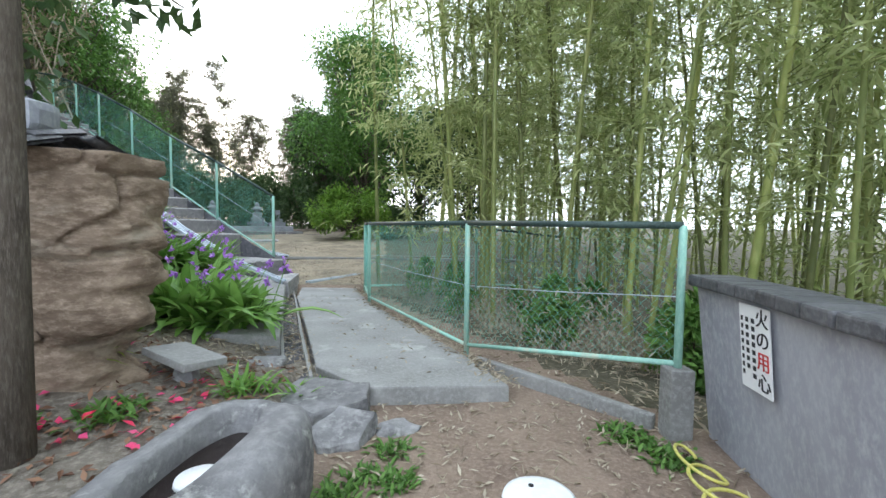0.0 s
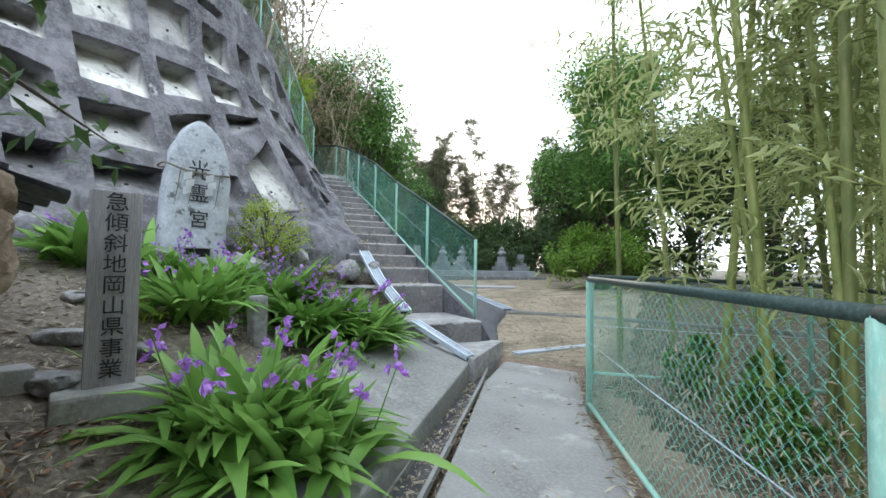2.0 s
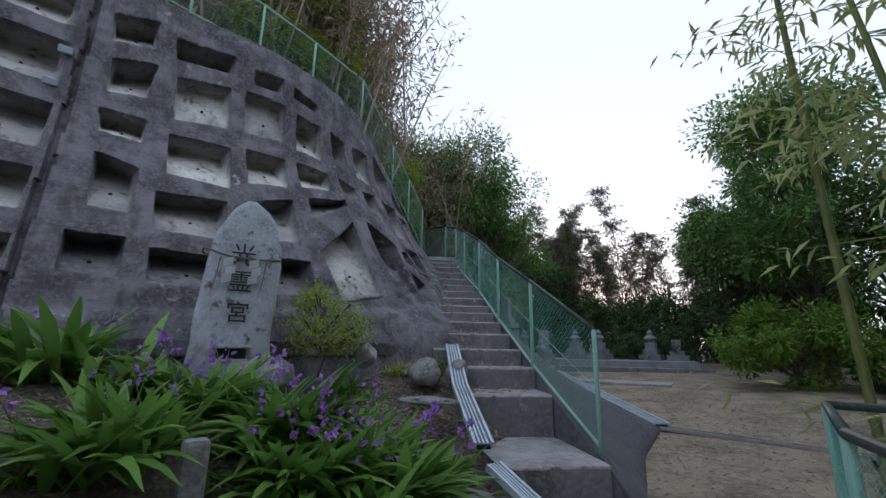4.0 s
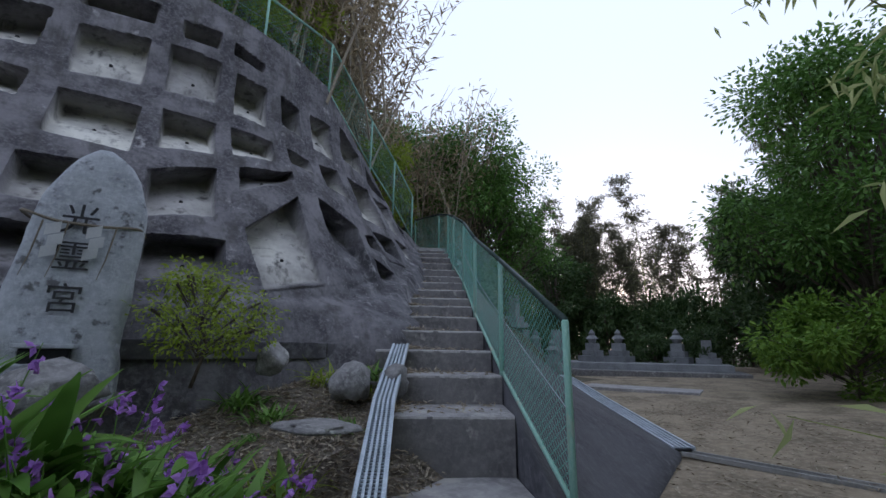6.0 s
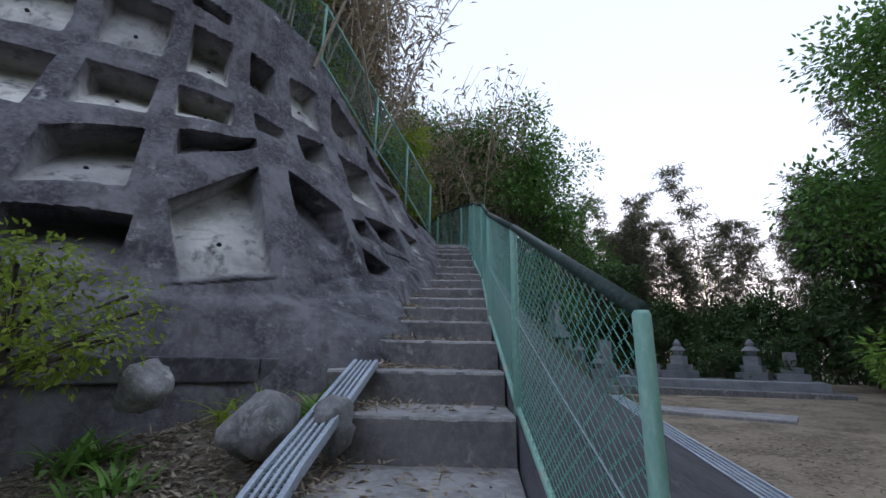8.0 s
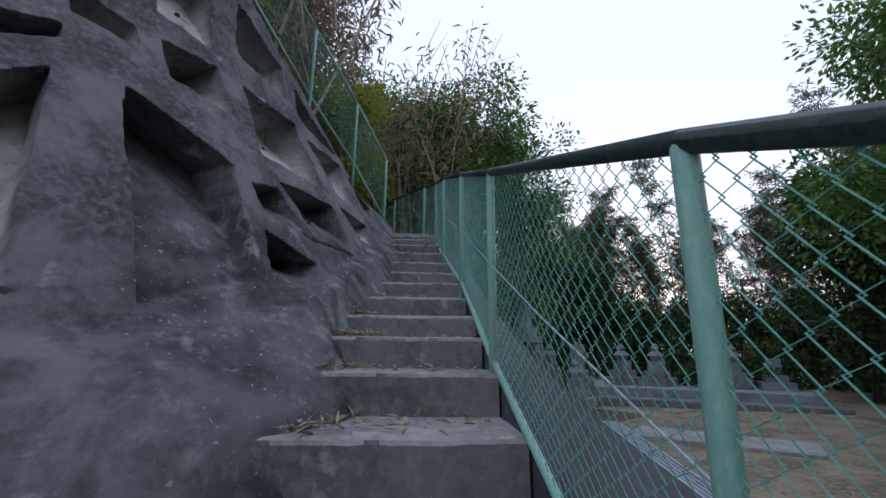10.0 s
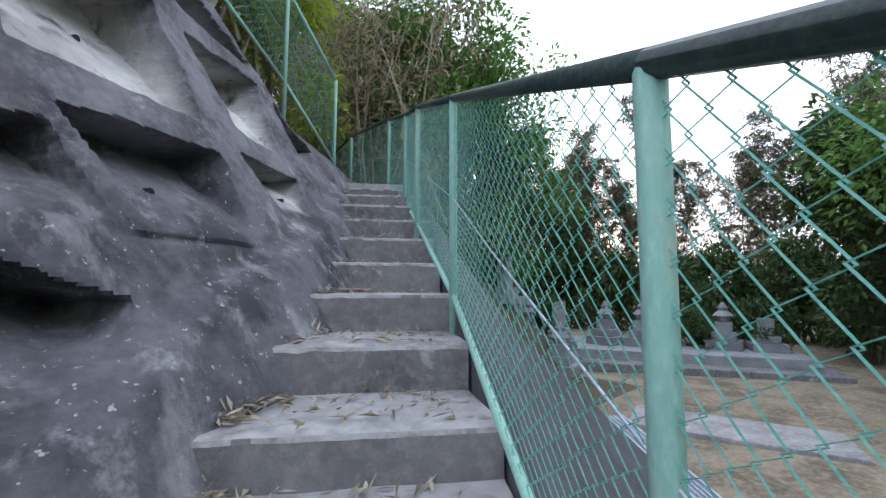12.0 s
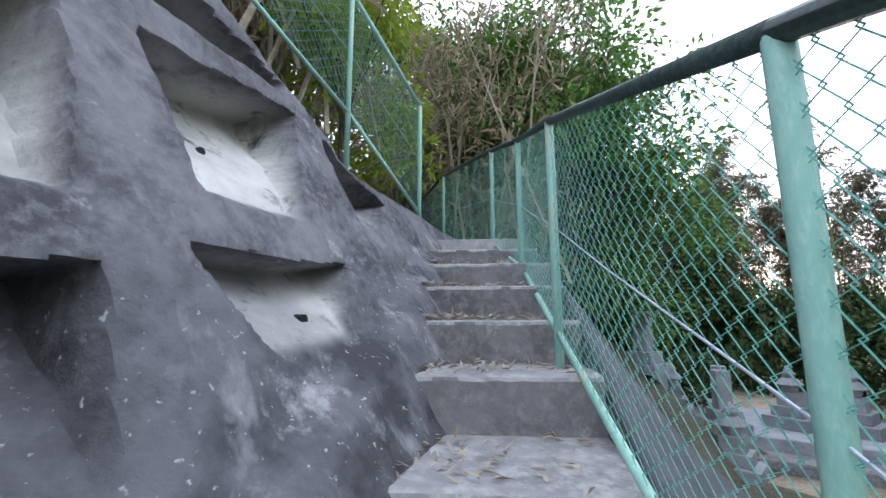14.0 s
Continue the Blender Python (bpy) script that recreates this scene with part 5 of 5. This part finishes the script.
build_basin()
ladle = thing("water_scoop", (-0.8, 1.36, 0.168), "white plastic scoop floating in the basin", "scoop", turn=20)
part("bowl", tube([(0, 0, 0), (0, 0, 0.015), (0, 0, 0.03)], [0.06, 0.075, 0.07], 20), M_WHITE, ladle, smooth=True)
lid = thing("bucket_lid", (0.41, 1.7, -0.13), "white round plastic lid lying on the soil", "lid")
part("disc", tube([(0, 0, 0), (0, 0, 0.03), (0, 0, 0.045), (0, 0, 0.05)], [0.15, 0.155, 0.15, 0.13], 32), M_WHITE, lid, smooth=True)
# a near-black disc paints the shade of the lid's hole
part("hole", tube([(-0.02, 0.07, 0.048), (-0.02, 0.07, 0.053)], 0.012, 10), M_RECESS_SHADE, lid)

rope = []
for i in range(60):
    a = i * 0.32
    k = i / 59
    rope.append((1.2 + 0.1 * math.cos(a) * (0.5 + k) - 0.05 * k, 2.02 - 0.55 * k + 0.11 * math.sin(a), -0.09 + 0.05 * abs(math.sin(a * 0.5))))
tagged(part("yellow_rope", tube(rope, 0.008, 6), M_ROPE, smooth=True), "loosely coiled yellow rope beside the plaster wall", "rope")


# ---- stones ----
def stone(x, y, z, size, seed, label, turn=0.0, flat=0.0, group="garden stones", name="stone"):
    ob = part(name, boulder(size, seed, 3, 0.42, flat), M_ROCK, smooth=True)
    ob.matrix_basis = pose(x, y, z, 0, 0, turn)
    return tagged(ob, label, "stone", group)


def split_rock(outline, z0, z1, label, seed):
    """A flat rock with a split top and broken, uneven sides."""
    bm = prism(outline, z0, z1, 0.02)
    bmesh.ops.subdivide_edges(bm, edges=bm.edges[:], cuts=3, use_grid_fill=True)
    for v in bm.verts:
        v.co += noise.noise_vector(v.co * 5 + Vector((seed, 0, 0))) * 0.022 + noise.noise_vector(v.co * 16 + Vector((0, seed, 0))) * 0.008
    return tagged(part("stone", bm, M_ROCK), label, "stone", "garden stones")


split_rock([(-1.0, 2.5), (-0.72, 2.3), (-0.42, 2.42), (-0.46, 2.7), (-0.95, 2.8)], -0.2, [0.0, -0.01, 0.03, 0.02, 0.01], "dark angular flat rock beside the path slab", 1)
split_rock([(-0.62, 2.06), (-0.42, 2.1), (-0.36, 2.32), (-0.58, 2.36), (-0.7, 2.2)], -0.2, [-0.08, -0.07, 0.0, 0.01, -0.04], "angular grey stone propped in front of the path", 2)
stone(-0.26, 2.34, -0.14, (0.15, 0.1, 0.06), 3, "small rounded stone on bare soil", 0)
stone(-0.95, 2.3, -0.1, (0.28, 0.15, 0.12), 5, "mossy grey stone behind the wash basin", -20, 0.4)
stone(-1.25, 2.95, 0.02, (0.17, 0.13, 0.12), 6, "angular grey stone under the orchids", 30, 0.5)
stone(-1.5, 2.35, -0.05, (0.32, 0.18, 0.1), 7, "flat grey stone in the fallen petals", 15, 0.4)
stone(-2.15, 1.75, -0.05, (0.35, 0.3, 0.16), 8, "dark mossy stone at the garden's edge", 40, 0.4)
stone(-1.85, 2.0, 0.0, (0.05, 0.04, 0.03), 9, "small pale pebble on soil", 0)
stone(-4.4, 4.75, 1.05, (0.27, 0.24, 0.18), 10, "pale rounded boulder in front of the stele", 0)
stone(-5.15, 6.1, 1.22, (0.15, 0.14, 0.15), 12, "rounded grey stone at the wall's foot", 0)
stone(-4.72, 6.66, 1.06, (0.2, 0.18, 0.16), 13, "dark squared stone beside the stair gutter", 30)
stone(-3.9, 6.1, 0.86, (0.24, 0.22, 0.05), 14, "flat brown stone in the planted bed", 10, 0.4)
stone(-4.5, 6.95, 1.05, (0.14, 0.12, 0.14), 15, "dark stone beside the stair gutter", 60)
for i, (x, y, a) in enumerate(((-2.35, 4.15, 108), (-2.65, 4.75, 112), (-2.95, 5.3, 118), (-2.1, 3.62, 105))):
    stone(x, y, 0.32, (0.34, 0.1, 0.13), 20 + i, "long rough edging stone of the planted bed", a, 0.5, "edging stones")
for i, (x, y) in enumerate(((-2.9, 3.3), (-3.1, 3.0), (-3.3, 3.5), (-3.6, 3.2), (-2.7, 2.85), (-5.0, 6.9), (-5.2, 6.7))):
    u, v = bed_uv(x, y)
    stone(x, y, ground_z(x, y)[0] + 0.02, (0.13 + 0.02 * (i % 3), 0.1, 0.07), 30 + i, "loose grey stone lying in the bed", i * 50, 0.4, "loose stones")
plate = thing("stone_plate", (-1.52, 2.47, 0.0), "square pale stone plate propped on a stone", "stone plate", turn=-28)
part("plate", box_bm((0.42, 0.26, 0.045), (0, 0, 0.25), 0.008, pose(0, 0, 0, -5, 5, 0), rough=0.004), M_PATH, plate)
part("prop", boulder((0.1, 0.09, 0.2), 44, 2, 0.2), M_ROCK, plate).location = (0, 0, 0.07)
stake = thing("stone_stake", (-3.0, 4.1, 0.56), "short grey stone stake in the bed", "stake")
part("shaft", box_bm((0.11, 0.11, 0.42), (0, 0, 0.13), 0.02, rough=0.008), M_ROCK, stake)
cube = thing("stone_block", (-2.75, 2.72, 0.55), "small pale square stone block", "block")
part("block", box_bm((0.16, 0.16, 0.12), (0, 0, 0.05), 0.012, rough=0.005), M_PATH, cube)

# kerb at the foot of the retaining wall
foot = thing("wall_kerb", (0, 0, 0), "low concrete kerb along the wall's foot", "kerb", kind="structure")
pts = [wall_point(s, 1.35, -0.16) for s in (3.0, 5.0, 6.5, 8.0, 9.2, 9.7)]
for a, b in zip(pts, pts[1:]):
    a.z = b.z = 1.3
    strip_box(a, b, 0.1, 0.16, 0, "kerb_block", M_FRAME, foot, 0.012)


# ---- plants in the bed ----
def orchid_proto(seed, leaves, length, stalks, label, name="orchid_clump", lm=None, width=0.07, petals=True, group="ground orchids"):
    rr = random.Random(seed)
    root = thing(name, (0, 0, -200), label, "plant", group)
    vs, fs = [], []
    for k in range(leaves):
        w = rr.uniform(0, 6.28)
        base = Vector((rr.gauss(0, 0.09), rr.gauss(0, 0.09), 0))
        ln = length * rr.uniform(0.55, 1.1)
        tilt = rr.uniform(0.45, 1.25)
        out, side = Vector((math.cos(w), math.sin(w), 0)), Vector((-math.sin(w), math.cos(w), 0))
        n, o = 5, len(vs)
        for i in range(n + 1):
            t = i / n
            h = ln * (t * (1.15 - 0.35 * tilt) - 0.55 * tilt * t * t)
            p = base + out * ln * t * (0.25 + 0.6 * tilt) + Vector((0, 0, h))
            wd = width * math.sin(math.pi * min(0.98, 0.12 + 0.88 * t)) * rr.uniform(0.9, 1.1) * 0.5
            vs += [p - side * wd + Vector((0, 0, wd * 0.45)), p, p + side * wd + Vector((0, 0, wd * 0.45))]
        for i in range(n):
            a = o + i * 3
            fs += [(a, a + 1, a + 4, a + 3), (a + 1, a + 2, a + 5, a + 4)]
    part("foliage", (vs, fs), lm or M_LEAF_ORCHID, root, smooth=True)
    stems, pv, pf = [], [], []
    for k in range(stalks):
        base = Vector((rr.gauss(0, 0.12), rr.gauss(0, 0.12), 0))
        tip = base + Vector((rr.uniform(-0.2, 0.2), rr.uniform(-0.2, 0.2), length * rr.uniform(0.6, 1.0)))
        stems.append(tube([base, base.lerp(tip, 0.6), tip], [0.004, 0.003, 0.002], 4, False))
        for f in range(rr.randint(2, 5)):
            c = base.lerp(tip, 0.78 + 0.22 * rr.random()) + Vector((rr.uniform(-0.03, 0.03), rr.uniform(-0.03, 0.03), 0))
            face = rdir(0.6)
            for m in range(5):
                way = face + rdir() * 0.9
                leaf(pv, pf, c, way, rdir(), rr.uniform(0.03, 0.045), 0.022, 0.1)
    if stems:
        tagged(part("stem_growth", join(stems), M_LEAF_ORCHID, root), kind="stuff")
        tagged(part("blossom", (pv, pf), M_PETAL, root, "purple orchid flowers"), kind="stuff")
    return root


orchids = [orchid_proto(60, 84, 0.54, 5, "clump of broad green leaves with purple orchid flowers"), orchid_proto(61, 74, 0.47, 4, "clump of broad green leaves with purple orchid flowers"), orchid_proto(62, 92, 0.58, 2, "dense leafy clump with few purple flowers")]
ORCHID_SPOTS = [(-1.75, 3.55), (-1.95, 3.6), (-2.05, 3.42), (-2.2, 3.45), (-1.88, 3.32), (-2.15, 3.68), (-3.15, 4.75), (-3.4, 5.0), (-3.6, 5.25), (-3.75, 4.85), (-3.35, 5.35), (-3.7, 5.05), (-4.0, 5.15), (-3.45, 4.72), (-3.9, 5.4), (-4.15, 5.3), (-3.2, 5.08), (-3.3, 3.75), (-3.5, 3.85), (-4.2, 3.9), (-4.4, 3.5), (-3.95, 4.3), (-3.05, 4.9), (-3.3, 5.2), (-3.55, 4.92), (-3.5, 5.1), (-3.2, 4.62), (-3.6, 4.65), (-3.85, 4.95), (-3.0, 5.2), (-2.95, 4.98), (-3.15, 5.38), (-3.4, 5.55), (-3.6, 5.5), (-3.75, 5.3)]
scatter(orchids, [(x, y, ground_z(x, y)[0] - 0.02) for x, y in ORCHID_SPOTS], 15, 0.9, 1.3)
tuft = orchid_proto(63, 60, 0.32, 0, "tuft of narrow bright green leaves", "leaf_tuft", width=0.03, group="leaf tufts")
scatter([tuft], [(x, y, ground_z(x, y)[0] - 0.02) for x, y in ((-2.72, 5.62), (-2.85, 5.75), (-2.55, 4.75), (-2.75, 4.62), (-1.0, 2.5), (-1.15, 2.42), (-0.9, 2.6), (-5.05, 7.0), (-4.9, 6.05), (-5.2, 5.9), (-4.45, 6.5))], 16, 0.6, 1.15)
pale = orchid_proto(64, 46, 0.4, 0, "tuft of half-dry yellowish grass", "grass_tuft", M_LEAF_LIGHT, 0.018, group="grass tufts")
scatter([pale], [(x, y, ground_z(x, y)[0] - 0.02) for x, y in ((-4.95, 6.8), (-5.25, 6.6), (-3.55, 6.0), (-4.0, 5.95), (-2.3, 2.2), (-2.0, 2.3), (-3.2, 3.4), (-5.3, 3.4), (-5.4, 4.0))], 17, 0.6, 1.0)
maple = tree_proto(11, 0.78, 0.52, M_LEAF_LIGHT, 2600, 0.045, "feathery yellow-green shrub beside the stele", name="shrub", trunk_r=0.012, bare=0.25, clumps=44)
stand(maple, -5.05, 5.5, 1.15)
weeds = orchid_proto(66, 120, 0.16, 0, "patch of low dark green weeds", "weed_patch", M_LEAF_GREEN, 0.03, group="weed patches")
scatter([weeds], [(x, y, ground_z(x, y)[0] - 0.01) for x, y in ((-0.35, 1.9), (-0.25, 2.1), (-0.45, 1.75), (-0.2, 1.85), (1.1, 2.2), (1.15, 2.05), (1.0, 2.3), (-1.6, 2.0), (-1.9, 1.8), (-3.5, 4.3), (-3.3, 4.2), (-3.0, 4.3), (-4.6, 5.2), (-4.7, 5.9), (-5.5, 5.4), (-1.9, 4.1))], 18, 0.4, 0.75)


# ---- litter ----
M_BROWN = leaf_mat("brown_leaf", (0.1, 0.05, 0.035), (0.3, 0.17, 0.11), 0.1, 0.9)
def litter(name, label, n, spot, lo, hi, material, seed, wide=1.0):
    rr = random.Random(seed)
    vs, fs = [], []
    for _ in range(n):
        p = spot(rr)
        leaf(vs, fs, p, (rr.uniform(-1, 1), rr.uniform(-1, 1), rr.uniform(-0.1, 0.25)), (rr.uniform(-0.4, 0.4), rr.uniform(-0.4, 0.4), 1), rr.uniform(lo, hi), rr.uniform(0.006, 0.018) * wide, rr.uniform(-0.2, 0.3))
    return tagged(part(name, (vs, fs), material), label, "leaf litter", kind="stuff")


def on_ground(x0, x1, y0, y1):
    def spot(rr):
        x, y = rr.uniform(x0, x1), rr.uniform(y0, y1)
        return (x, y, ground_z(x, y)[0] + 0.012)
    return spot


litter("soil_litter", "dry bamboo leaves strewn on bare soil", 900, on_ground(-0.6, 1.3, 1.2, 2.7), 0.03, 0.08, M_LITTER, 71)
litter("bed_litter", "dry leaves in the planted bed", 11000, on_ground(-5.4, -1.3, 2.6, 6.9), 0.03, 0.09, M_LITTER, 72)
litter("gravel_litter", "pale dry leaves and chips on the bare upper bed", 3600, on_ground(-5.4, -3.4, 5.4, 7.0), 0.03, 0.08, M_LITTER, 81, 1.5)
litter("grove_litter", "fallen bamboo leaves under the grove", 3500, lambda rr: (lambda p: (p.x, p.y, ground_z(p.x, p.y)[0] + 0.02))(FENCE_A + GROVE_R * rr.uniform(-0.15, 3.0) + GROVE_DIR * rr.uniform(-0.5, 6.5)), 0.05, 0.13, M_LITTER, 73)
litter("yard_litter", "dry grass and leaves on the lawn", 8000, on_ground(-6.0, 2.0, 7.4, 14.0), 0.03, 0.09, M_LITTER, 74)
litter("petals", "fallen red and pink petals on soil", 90, on_ground(-2.1, -1.1, 1.7, 2.6), 0.04, 0.07, M_PINK, 75, 2.6)
litter("brown_litter", "brown fallen leaves under the garden tree", 900, on_ground(-2.4, -0.7, 1.5, 2.9), 0.04, 0.08, M_BROWN, 78, 1.8)


def step_spot(rr):
    i = rr.randrange(1, len(STEPS) - 1)
    a, b = Vector(STEPS[i]), Vector(STEPS[i + 1])
    t = rr.random() ** 3.2
    p = Vector((a.x, a.y)).lerp(Vector((b.x, b.y)), rr.uniform(0.08, 0.95)) + STEP_W * (0.02 + 0.9 * t)
    return (p.x, p.y, a.z + 0.006 + 0.03 * (1 - t) * rr.random())


litter("step_litter", "dry bamboo leaves gathered at the wall side of the steps", 3200, step_spot, 0.03, 0.09, M_LITTER, 76)


def slab_spot(rr):
    t = rr.random()
    p = Vector((-0.95, 2.8)).lerp(Vector((-2.45, 6.7)), t) + Vector((rr.gauss(0.0, 0.06), rr.gauss(0, 0.05)))
    return (p.x, p.y, 0.012)


litter("drain_litter", "dry leaves lying in the path drain", 700, slab_spot, 0.03, 0.08, M_LITTER, 77)


def edge_spot(rr):
    edge = [(0.42, 2.75), (0.12, 3.5), (-0.45, 4.6), (-1.0, 5.7), (-1.4, 6.9)]
    i = rr.randrange(len(edge) - 1)
    p = Vector(edge[i]).lerp(Vector(edge[i + 1]), rr.random())
    k = rr.gauss(0.03, 0.06)
    return (p.x + k, p.y + 0.4 * k, 0.008 if k < 0 else 0.0 - 0.3 * min(k, 0.2))


litter("path_edge_litter", "dry bamboo leaves along the path's edge", 1100, edge_spot, 0.03, 0.09, M_LITTER, 79)
litter("path_litter", "scattered small dry leaves on the path", 90, lambda rr: (lambda t: (-0.2 - 1.5 * t + rr.uniform(-0.4, 0.3), 2.9 + 3.4 * t, 0.006))(rr.random()), 0.03, 0.07, M_LITTER, 80)


# ---- graves ----
def build_grave(name, at, tiers, label, turn=0.0, cap=None):
    """A stone grave of stacked tiers: (width, height) from the ground up."""
    root = thing(name, at, label, "grave", "graves", turn=turn)
    z = 0.0
    for i, (w, h) in enumerate(tiers):
        part("tier" if w > 0.3 else "shaft", box_bm((w, w, h), (0, 0, z + h / 2), 0.015), M_GRAVE, root)
        z += h
    if cap == "tower":
        for k, (r0, r1, h) in enumerate(((0.12, 0.16, 0.16), (0.24, 0.1, 0.14), (0.09, 0.13, 0.08), (0.11, 0.02, 0.14))):
            part("finial" if k == 3 else "roof_stone" if k == 1 else "drum", tube([(0, 0, z), (0, 0, z + h * 0.5), (0, 0, z + h)], [r0, (r0 + r1) / 2 * 1.08, r1], 14), M_GRAVE, root, smooth=False)
            z += h
    return root


GZ = 0.95
terrace = thing("grave_terrace", (0, 0, 0), "two low stone terraces carrying the graves", "terrace", kind="structure")
part("lower_course", prism([(-14.6, 15.6), (-6.6, 20.0), (-8.2, 23.2), (-16.4, 19.4)], 0.2, 0.72, 0.03), M_ROCK, terrace)
part("upper_course", prism([(-14.6, 16.3), (-7.2, 20.4), (-8.4, 22.9), (-16.0, 19.3)], 0.5, GZ, 0.03), M_GRAVE, terrace)
slabs = thing("paving_slab", (0, 0, 0), "pale flat paving slab set in the dry lawn", "paving", kind="structure")
part("slab", prism([(-8.6, 14.6), (-6.0, 15.4), (-6.4, 16.5), (-9.0, 15.7)], 0.2, 0.46, 0.02), M_STEP, slabs)
for i, (x, y, kind) in enumerate(((-11.6, 19.4, 1), (-10.75, 19.8, 1), (-9.15, 20.9, 1), (-8.35, 21.3, 2), (-12.6, 18.7, 0), (-13.4, 18.2, 1), (-12.1, 17.9, 0), (-14.3, 17.9, 2), (-13.0, 17.2, 0), (-14.9, 18.4, 1))):
    if kind == 1:
        build_grave("grave_tower", (x, y, GZ), [(0.8, 0.22), (0.55, 0.2), (0.38, 0.26)], "grey granite grave tower with stacked tiers and a finial", i * 7, "tower")
    elif kind == 2:
        build_grave("grave_stone", (x, y, GZ), [(0.75, 0.2), (0.5, 0.18), (0.3, 0.42)], "squat grey granite gravestone on a stepped base", i * 9)
    else:
        build_grave("grave_stone", (x, y, GZ), [(0.7, 0.18), (0.48, 0.22), (0.28, 0.75)], "upright grey granite gravestone on a stepped base", i * 9)
build_grave("grave_tower", (-11.3, 16.75, ground_z(-11.3, 16.75)[0] - 0.02), [(0.8, 0.22), (0.55, 0.2), (0.38, 0.26)], "grey granite grave tower in front of the terrace", 20, "tower")
build_grave("grave_stone", (-12.4, 16.1, ground_z(-12.4, 16.1)[0] - 0.02), [(0.7, 0.18), (0.48, 0.22), (0.28, 0.75)], "upright grey granite gravestone in front of the terrace", 12)
